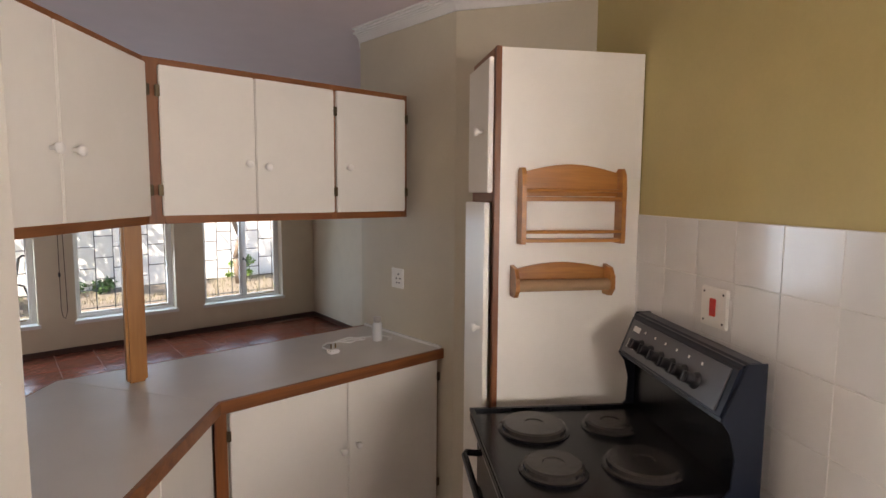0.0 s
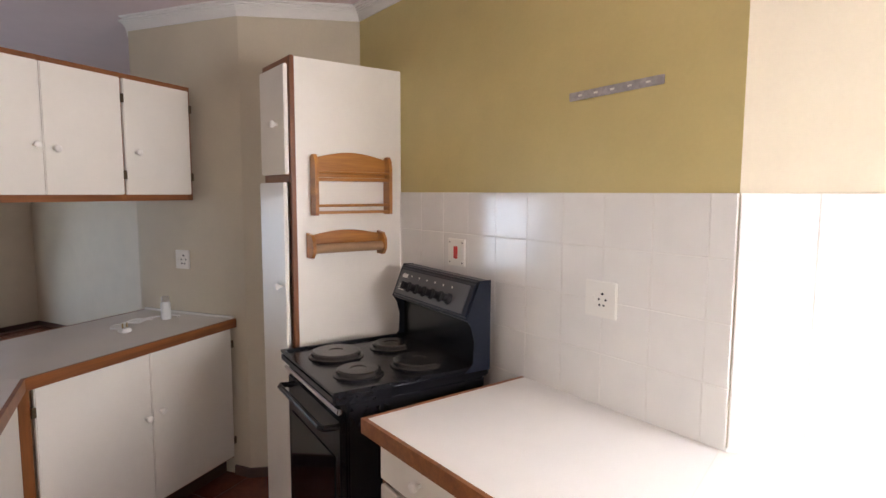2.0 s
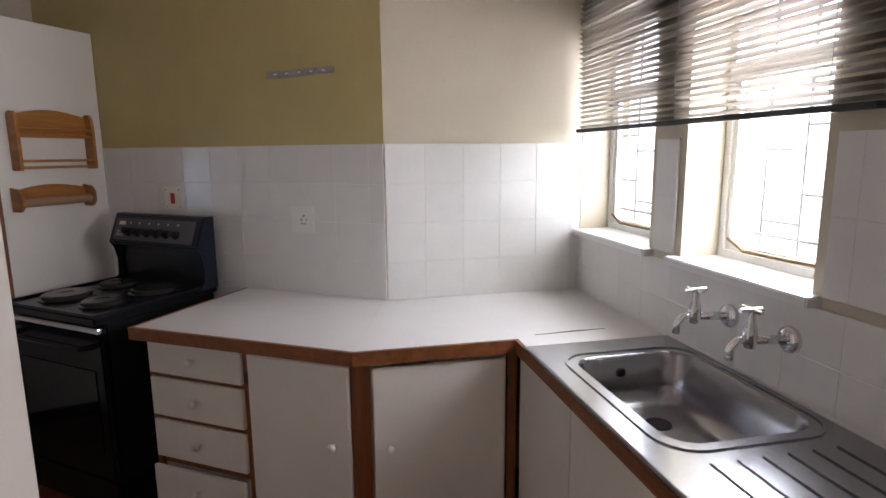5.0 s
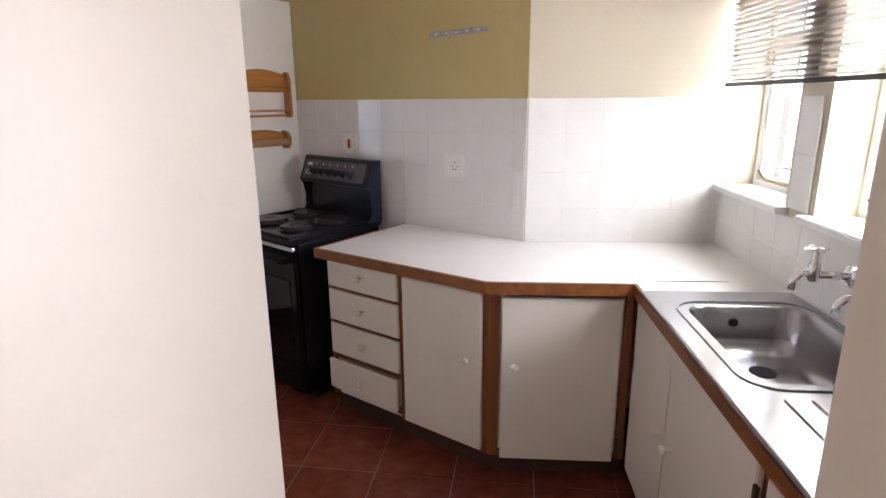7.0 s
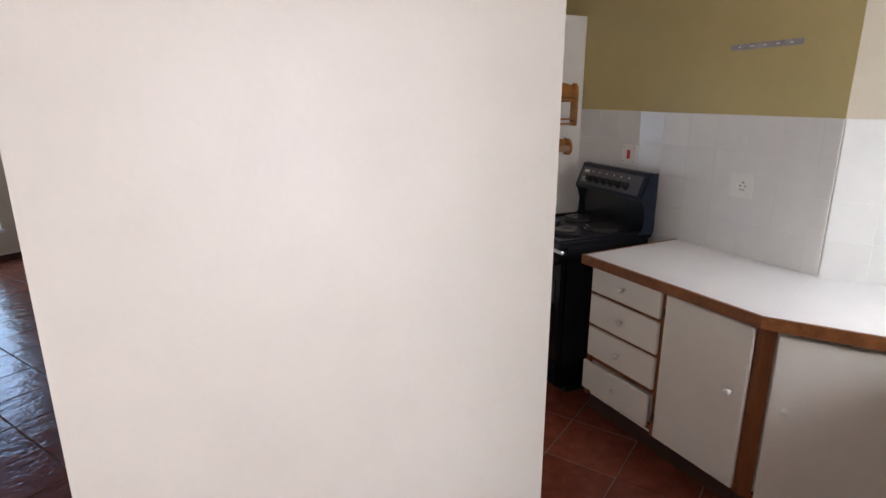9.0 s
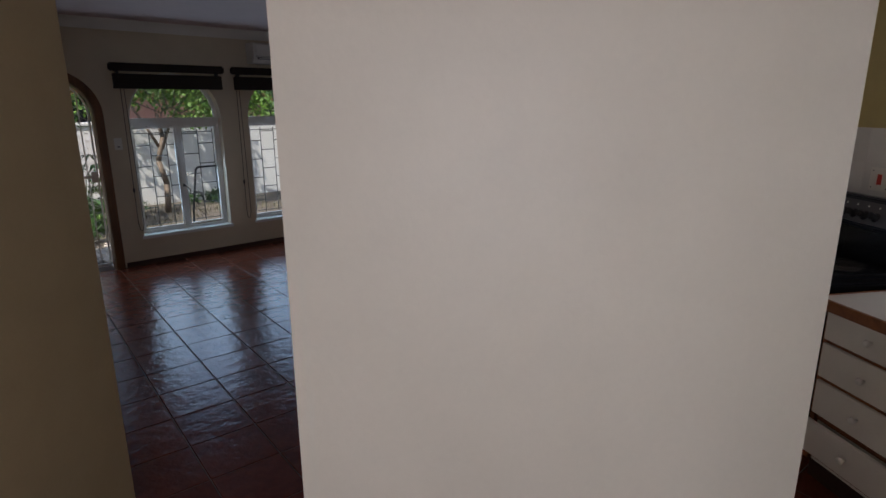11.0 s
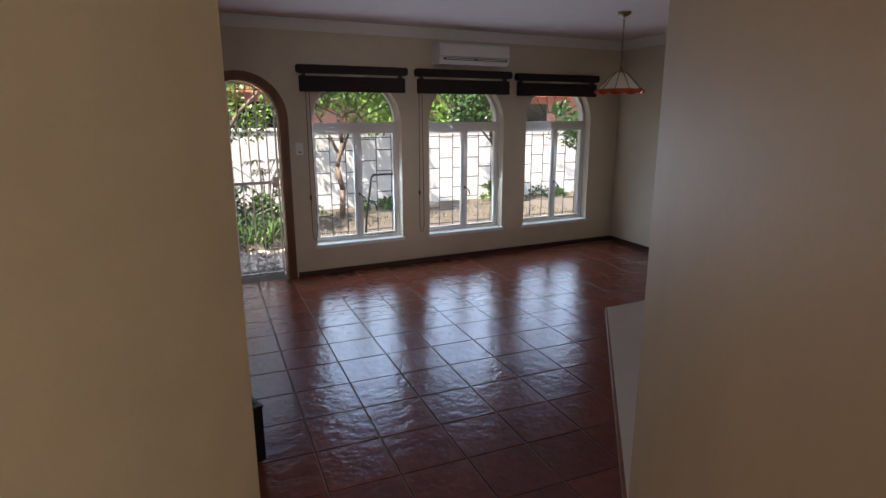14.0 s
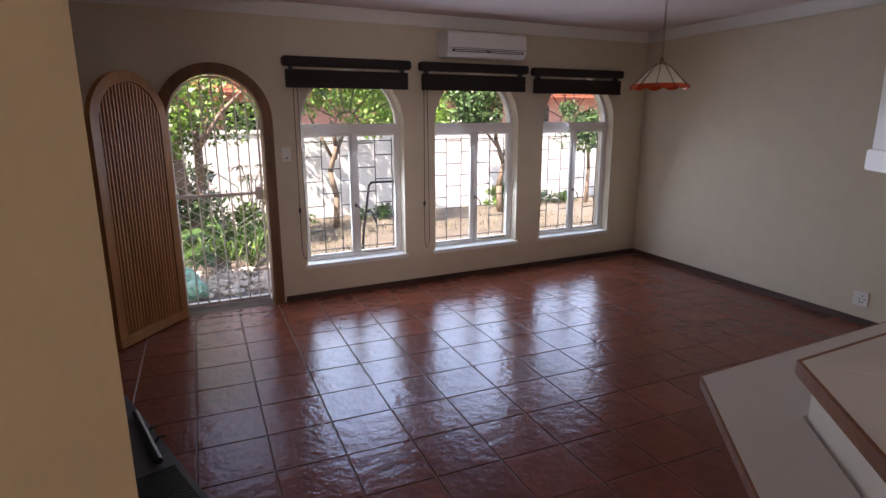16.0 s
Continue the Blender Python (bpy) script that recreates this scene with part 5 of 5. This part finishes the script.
eave2 = tagged(part("trim_eave_garden", box(WEST_X - 0.3, RIGHT_X + 0.6, WINDOW_Y + 0.242, WINDOW_Y + 0.75, 2.45, 2.6, 0.01), M_EXT), "white boxed eave over the living room windows", "eave", kind="structure")
roof = tagged(part("roof", prism([(WEST_X - 0.3, CORNER_IN[1] - 0.95), (RIGHT_X + 0.6, CORNER_IN[1] - 0.95), (RIGHT_X + 0.6, WINDOW_Y + 0.75), (WEST_X - 0.3, WINDOW_Y + 0.75)], 2.63, 2.75), M_ROOF), "plain roof over the house", "roof", kind="structure")

house = thing("neighbour_house", "neighbouring house with a red tiled roof behind the wall", "house")
part("wall", box(-3.0, 13.0, 17.0, 22.0, -0.125, 2.3), M_BRICK, house, "pale red face brick wall")
rf = bmesh.new()
a = [(-3.6, 16.3, 2.2), (13.6, 16.3, 2.2), (13.6, 19.5, 4.2), (-3.6, 19.5, 4.2), (-3.6, 22.7, 2.2), (13.6, 22.7, 2.2)]
v = [rf.verts.new(p) for p in a]
rf.faces.new((v[0], v[1], v[2], v[3])), rf.faces.new((v[3], v[2], v[5], v[4]))
bmesh.ops.solidify(rf, geom=rf.faces[:], thickness=0.12)
roofpart = part("roof", rf, M_ROOF, house, "red clay tile roof")
for k in range(14):
    f = (k + 0.5) / 14
    part("tile_course", rod((-3.6, 16.3 + 3.2 * f, 2.215 + 2.0 * f), (13.6, 16.3 + 3.2 * f, 2.215 + 2.0 * f), 0.035, 6), M_ROOF, roofpart)
for x in (0.5, 4.5, 9.0):
    part("window", box(x, x + 1.2, 16.985, 17.0, 0.9, 2.0), M_OVENGLASS, house)


def leaf_cloud(centres, count, size, seed, droop=0.3):
    """Many small folded leaves scattered through uneven clumps."""
    rng = np.random.default_rng(seed)
    verts, faces = [], []
    for _ in range(count):
        cx, cy, cz, r = centres[rng.integers(len(centres))]
        d = rng.normal(size=3)
        d /= np.linalg.norm(d) + 1e-6
        p = np.array((cx, cy, cz)) + d * r * (0.35 + 0.65 * rng.random() ** 0.5) * np.array((1, 1, 0.75))
        ax = rng.normal(size=3)
        ax[2] -= droop
        ax /= np.linalg.norm(ax) + 1e-6
        side = np.cross(ax, rng.normal(size=3))
        side /= np.linalg.norm(side) + 1e-6
        s = size * (0.6 + 0.8 * rng.random())
        k = len(verts)
        verts += [tuple(p), tuple(p + ax * s * 0.5 + side * s * 0.24), tuple(p + ax * s), tuple(p + ax * s * 0.5 - side * s * 0.24)]
        faces.append((k, k + 1, k + 2, k + 3))
    me = bpy.data.meshes.new("crown")
    me.from_pydata(verts, [], faces)
    return me


def tree(name, label, base, limbs, centres, count, size, mat, seed):
    t = thing(name, label, "tree", pose(*base))
    tr = bmesh.new()
    for pts, r0, r1 in limbs:
        n = len(pts)
        for i in range(n - 1):
            ra, rb = r0 + (r1 - r0) * i / (n - 1), r0 + (r1 - r0) * (i + 1) / (n - 1)
            rod(pts[i], pts[i + 1], ra, 8, rb, tr)
    part("trunk", tr, M_BARK, t, smooth=True)
    me = leaf_cloud(centres, count, size, seed)
    me.materials.append(mat)
    c = new("crown", me)
    c.parent = t
    return t


random.seed(11)


def clumps(cx, cy, cz, rx, rz, n, r, seed):
    rng = random.Random(seed)
    return [(cx + rng.uniform(-rx, rx), cy + rng.uniform(-rx * 0.7, rx * 0.7), cz + rng.uniform(-rz, rz), r * rng.uniform(0.6, 1.2)) for _ in range(n)]


tree("small_tree", "small garden tree with a crooked trunk and bright green crown", (1.42, 10.9, -0.125),
     [([(0, 0, 0), (0.03, 0, 0.5), (-0.06, 0, 0.9), (0.05, 0, 1.3), (0.0, 0.0, 1.7)], 0.055, 0.03), ([(0.02, 0, 1.1), (0.2, 0.05, 1.5), (0.5, 0.1, 2.0)], 0.03, 0.015), ([(-0.03, 0, 1.15), (-0.25, 0, 1.6), (-0.5, 0, 2.0)], 0.028, 0.012)],
     clumps(0.1, 0.1, 2.1, 1.0, 0.4, 26, 0.35, 3), 5200, 0.085, M_LEAF, 5)
tree("small_tree", "small garden tree with a leaning trunk and green crown", (4.62, 11.0, -0.125),
     [([(0, 0, 0), (-0.05, 0, 0.5), (0.05, 0, 0.9), (-0.125, 0, 1.35), (-0.15, 0, 1.8)], 0.06, 0.03), ([(0.0, 0, 1.0), (0.25, 0, 1.4), (0.4, 0, 1.9)], 0.03, 0.014), ([(-0.08, 0, 1.2), (-0.4, 0, 1.55), (-0.6, 0.1, 1.9)], 0.026, 0.012)],
     clumps(-0.4, 0.1, 2.0, 0.45, 0.3, 18, 0.3, 7), 4000, 0.08, M_LEAF_D, 6)
tree("small_tree", "slim garden tree with drooping dark foliage", (6.85, 11.2, -0.125),
     [([(0, 0, 0), (0.03, 0, 0.7), (-0.03, 0, 1.3), (0.02, 0, 1.9)], 0.045, 0.02)],
     clumps(-0.1, 0.0, 1.6, 0.5, 0.4, 16, 0.28, 9), 2600, 0.075, M_LEAF_D, 8)
tree("garden_tree", "old many-stemmed garden tree by the front door", (-0.75, 9.9, -0.125),
     [([(0, 0, 0), (0.0, 0, 0.6), (-0.12, 0.05, 1.2), (-0.22, 0, 1.9), (-0.3, 0, 2.6)], 0.11, 0.05), ([(0.05, 0, 0.1), (0.14, 0, 0.9), (0.16, 0.1, 1.6), (0.35, 0.1, 2.3)], 0.075, 0.03), ([(-0.05, 0, 0.3), (-0.35, 0, 1.0), (-0.55, 0.1, 1.8), (-0.6, 0.1, 2.5)], 0.07, 0.03), ([(0.1, 0, 1.3), (0.45, 0, 1.8), (0.75, 0, 2.1)], 0.04, 0.015)],
     clumps(-0.2, 0.1, 2.05, 0.95, 0.65, 34, 0.36, 13), 7500, 0.08, M_LEAF, 12)
tree("background_tree", "leafy trees beyond the garden wall", (-3.0, 14.5, -0.125),
     [([(0, 0, 0), (0.1, 0, 1.5), (0.0, 0, 3.0)], 0.14, 0.05)], clumps(0, 0, 3.0, 1.8, 1.0, 24, 0.7, 21), 5200, 0.14, M_LEAF_D, 22)
tree("background_tree", "leafy shrub tree beyond the garden wall", (3.9, 13.4, -0.125),
     [([(0, 0, 0), (0.1, 0, 1.0), (0.0, 0, 2.0)], 0.1, 0.04)], clumps(0, 0, 2.1, 1.1, 0.5, 18, 0.45, 23), 3800, 0.11, M_LEAF, 24)


def shrub(x, y, h, spread, n, mat, label, seed, name="shrub"):
    s = thing(name, label, "shrub", pose(x, y, -0.125))
    me = leaf_cloud(clumps(0, 0, h * 0.5, spread, h * 0.35, 12, spread * 0.45, seed), n, 0.075, seed + 1, 0.0)
    me.materials.append(mat)
    c = new("foliage", me)
    c.parent = s


shrub(-0.25, 9.7, 0.5, 0.4, 900, M_LEAF_D, "low dark green shrub by the gate", 31)
shrub(0.05, 10.3, 0.8, 0.5, 1700, M_LEAF, "leafy green shrub under the trees", 32)
shrub(-1.15, 9.7, 1.0, 0.5, 1700, M_LEAF_D, "leafy dark shrub under the tree", 33)
shrub(-0.85, 10.6, 1.2, 0.5, 1900, M_LEAF_D, "dark leafy shrub behind the tree trunks", 39)
shrub(-1.6, 11.2, 1.3, 0.8, 2400, M_LEAF_D, "tall dark shrub before the garden wall", 34)
shrub(4.85, 11.5, 0.55, 0.2, 500, M_LEAF, "small green shrub at the wall", 35)
shrub(0.9, 11.5, 0.2, 0.3, 420, M_LEAF_D, "low plants at the foot of the wall", 36)
shrub(2.3, 11.5, 0.2, 0.3, 420, M_LEAF_D, "low plants at the foot of the wall", 37)
shrub(6.4, 11.6, 0.2, 0.4, 420, M_LEAF_D, "low plants at the foot of the wall", 38)


def fan_palm(x, y, z, seed):
    rng = random.Random(seed)
    p = thing("palm_plant", "split-leaved garden plant with glossy fronds", "plant", pose(x, y, -0.125))
    for k in range(9):
        a = rng.uniform(0, 6.28)
        reach, h = rng.uniform(0.25, 0.5), z + rng.uniform(-0.2, 0.2)
        tip = Vector((reach * math.cos(a), reach * math.sin(a), h))
        bm = pipe([(0, 0, 0.0), (tip.x * 0.4, tip.y * 0.4, h * 0.8), tuple(tip)], 0.008, 5)
        out = Vector((math.cos(a), math.sin(a), -0.25)).normalized()
        side = out.cross(Vector((0, 0, 1))).normalized()
        for j in range(9):
            f = (j - 4) / 4
            d = (out * (1.0 - 0.5 * abs(f)) + side * f * 0.9).normalized()
            l = 0.42 * (1 - 0.35 * abs(f))
            n = d.cross(Vector((0, 0, 1))).normalized() * 0.022
            q = [bm.verts.new(tip), bm.verts.new(tip + d * l * 0.5 + n), bm.verts.new(tip + d * l + Vector((0, 0, -0.05))), bm.verts.new(tip + d * l * 0.5 - n)]
            bm.faces.new(q)
        part("frond", bm, M_LEAF_D, p)


def strap_plant(x, y, seed):
    """A rosette of long arching blades."""
    rng = random.Random(seed)
    p = thing("strap_leaf_plant", "clump of arching strap-like green leaves on dry soil", "plant", pose(x, y, -0.125), "strap-leaf clumps")
    for k in range(22):
        a, reach, h = rng.uniform(0, 6.28), rng.uniform(0.14, 0.34), rng.uniform(0.16, 0.36)
        out = Vector((math.cos(a), math.sin(a), 0))
        side = Vector((-out.y, out.x, 0)) * 0.013
        bm = bmesh.new()
        rows = []
        for f, w in ((0.0, 0.7), (0.35, 1.0), (0.7, 0.8), (1.0, 0.1)):
            mid = out * reach * f + Vector((0, 0, h * math.sin(f * 2.3)))
            rows.append((bm.verts.new(mid - side * w), bm.verts.new(mid + side * w)))
        for (p0, p1), (q0, q1) in zip(rows, rows[1:]):
            bm.faces.new((p0, p1, q1, q0))
        part("leaf", bm, M_LEAF if k % 3 else M_LEAF_D, p)


for k, (x, y) in enumerate([(-0.72, 9.2), (-0.35, 9.35), (-0.55, 9.75), (-0.1, 9.15), (-0.85, 9.75), (0.15, 9.7), (-0.2, 8.95)]):
    strap_plant(x, y, 50 + k)
fan_palm(0.05, 10.3, 0.95, 3)
fan_palm(-0.45, 9.0, 0.45, 5)

# dry grass, pebbles and the mower handle
rng = np.random.default_rng(5)
verts, faces = [], []
for _ in range(9000):
    x, y = rng.uniform(-1.5, 8.0), rng.uniform(8.3, 11.8)
    if math.sin(x * 1.7) + math.sin(y * 2.3 + x) < -0.3:
        continue
    a, h, b = rng.uniform(0, 6.28), rng.uniform(0.03, 0.11), rng.uniform(0.02, 0.06)
    k = len(verts)
    w = 0.006
    verts += [(x - w * math.sin(a), y + w * math.cos(a), -0.125), (x + w * math.sin(a), y - w * math.cos(a), -0.125), (x + b * math.cos(a), y + b * math.sin(a), -0.125 + h)]
    faces.append((k, k + 1, k + 2))
me = bpy.data.meshes.new("dry_grass")
me.from_pydata(verts, [], faces)
me.materials.append(M_GRASS)
tagged(new("dry_grass", me), "sparse dry lawn grass", "grass", kind="stuff")
peb = bmesh.new()
for _ in range(420):
    x, y, r = rng.uniform(-1.2, 0.4), rng.uniform(7.9, 8.9), rng.uniform(0.018, 0.05)
    q = bmesh.ops.create_icosphere(peb, subdivisions=1, radius=r)["verts"]
    bmesh.ops.transform(peb, matrix=Matrix.Translation((x, y, -0.125 + r * 0.3)) @ pose(0, 0, 0, 0, 0, rng.uniform(0, 180)) @ Matrix.Diagonal((1.3, 0.9, 0.55, 1)), verts=q)
tagged(part("pebbles", peb, M_PEBBLE, smooth=True), "pale river pebbles outside the door", "pebbles", kind="stuff")

mower = thing("mower_handle", "black tubular lawnmower handle standing outside the window", "mower", pose(1.0, 7.92, -0.105))
part("tube", pipe([(-0.16, 0.0, 0.02), (-0.13, 0.0, 0.5), (-0.05, 0.0, 1.0), (-0.02, 0.0, 1.03), (0.25, 0.0, 1.03), (0.3, 0.0, 0.99), (0.34, 0.0, 0.8), (0.32, 0.0, 0.3), (0.30, 0.0, 0.02)], 0.014, 8), M_DARK, mower)
part("cross_tube", pipe([(-0.15, 0.0, 0.1), (0.1, 0.0, 0.13), (0.3, 0.0, 0.08)], 0.012, 8), M_DARK, mower)
part("lever", pipe([(-0.09, 0.0, 0.72), (-0.02, 0.0, 0.7), (0.02, 0.0, 0.58)], 0.012, 8), M_DARK, mower)
for i, (x, y, z, s) in enumerate([(-0.98, 8.2, 0.45, 0.17), (-0.88, 7.92, 0.12, 0.13), (-1.0, 7.95, -0.02, 0.12)]):
    bag = thing("plastic_bag", "pale green plastic bag lying beside the gate", "bag", pose(x, y, -0.125), "green bags")
    bm = bmesh.new()
    bmesh.ops.create_icosphere(bm, subdivisions=3, radius=s)
    for v in bm.verts:
        v.co = v.co * (1 + 0.28 * noise.noise(v.co * 14 + Vector((i, 0, 0)))) * 0.9
        v.co.z = max(v.co.z * 0.9 + s * 0.7, 0.0)
    part("bag_skin", bm, M_GREENBAG, bag)

# ---- wall tiles behind the stove and worktops ----
TILE_TOP = 1.56
TP = (TILE_TOP - TOP) / 4


def tile_mesh(w, h, t=0.006, g=0.0009):
    bm = box(g, w - g, 0.0, t, g, h - g)
    top = [e for e in bm.edges if all(abs(v.co.y - t) < 1e-5 for v in e.verts)]
    bmesh.ops.bevel(bm, geom=top, offset=0.0012, segments=1, affect="EDGES")
    me = bpy.data.meshes.new("tile")
    bm.to_mesh(me)
    bm.free()
    me.materials.append(M_SPLASH)
    return me


tile_data = {}


def wall_tiles(wall, m, length, z0, z1, first=TP):
    """Tiles on a wall; local x along it, local y out of it."""
    part("grout", box(0.0, length, 0.0005, 0.0056, z0, z1), M_GROUT_W, wall).matrix_basis = m
    nrow = max(1, round((z1 - z0) / TP))
    x = 0.0
    while x < length - 0.01:
        w = min(first if x == 0.0 else TP, length - x)
        for r in range(nrow):
            z = z0 + (z1 - z0) * r / nrow
            key = (round(w, 3), round((z1 - z0) / nrow, 3))
            if key not in tile_data:
                tile_data[key] = tile_mesh(*key)
            t = new("tile", tile_data[key])
            t.parent = wall
            t.matrix_basis = m @ Matrix.Translation((x, 0.0008 + random.uniform(0, 0.0006), z)) @ pose(0, 0, 0, random.uniform(-0.15, 0.15), 0, random.uniform(-0.2, 0.2))
        x += w


wall_tiles(wall_c, DIAG, 1.634, TOP, TILE_TOP, 0.07)
wall_tiles(wall_c, DIAG @ Matrix.Translation((0.766, 0, 0)), 0.868, TOP - 2 * TP, TOP - 0.001)
wall_tiles(wall_m, pose(CORNER_IN[0], CORNER_IN[1] + 0.003, 0, 0, 0, 90), CORNER_1[1] - CORNER_IN[1] - 0.006, TOP, TILE_TOP, CORNER_1[1] - CORNER_IN[1] - 0.006 - 5 * TP)
ALL = Matrix.Translation((-0.945, CORNER_IN[1] - 0.0, 0))
wall_tiles(wall_k, ALL, CORNER_IN[0] + 0.938, TOP, K_SILL - 0.024)
for xa, xb in ((0.572, 0.698), (-0.945, -0.025)):
    wall_tiles(wall_k, Matrix.Translation((xa, CORNER_IN[1], 0)), xb - xa, K_SILL + 0.006, TILE_TOP)

# ---- floor tiles ----
def floor_tile_mesh(seed):
    bm = box(-TILE / 2 + 0.0026, TILE / 2 - 0.0026, -TILE / 2 + 0.0026, TILE / 2 - 0.0026, -0.004, 0.0)
    top = [e for e in bm.edges if all(v.co.z > -0.001 for v in e.verts)]
    bmesh.ops.bevel(bm, geom=top, offset=0.003, segments=1, affect="EDGES")
    me = bpy.data.meshes.new("tile")
    bm.to_mesh(me)
    bm.free()
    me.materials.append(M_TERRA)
    return me


ft = floor_tile_mesh(1)
rest = bmesh.new()
random.seed(8)
count = 0
LAY = pose(-0.401, 4.807, 0, 0, 0, -3.7)
for j in range(6, -17, -1):
    for i in range(-9, 14):
        p = LAY @ Vector(((i + 0.5) * TILE, (j + 0.5) * TILE, 0))
        if p.x > RIGHT_X + 0.1 or p.y > WINDOW_Y + 0.05 or p.x < WEST_X - 0.1 or p.y < CORNER_IN[1] - 0.1:
            continue
        if (p.y < 2.7 and p.x > 2.3) or (p.y < 0.2 and p.x > 1.3):
            continue
        m = LAY @ Matrix.Translation(((i + 0.5) * TILE, (j + 0.5) * TILE, random.uniform(-0.0005, 0.0005))) @ pose(0, 0, 0, random.uniform(-0.12, 0.12), random.uniform(-0.12, 0.12), 0)
        if p.x > -1.9 and count < 300:
            t = new("tile", ft)
            t.parent, t.matrix_basis = floor, m
            count += 1
        else:
            own = box(-TILE / 2 + 0.0026, TILE / 2 - 0.0026, -TILE / 2 + 0.0026, TILE / 2 - 0.0026, -0.004, 0.0)
            bmesh.ops.transform(own, matrix=m, verts=own.verts)
            join(rest, own)
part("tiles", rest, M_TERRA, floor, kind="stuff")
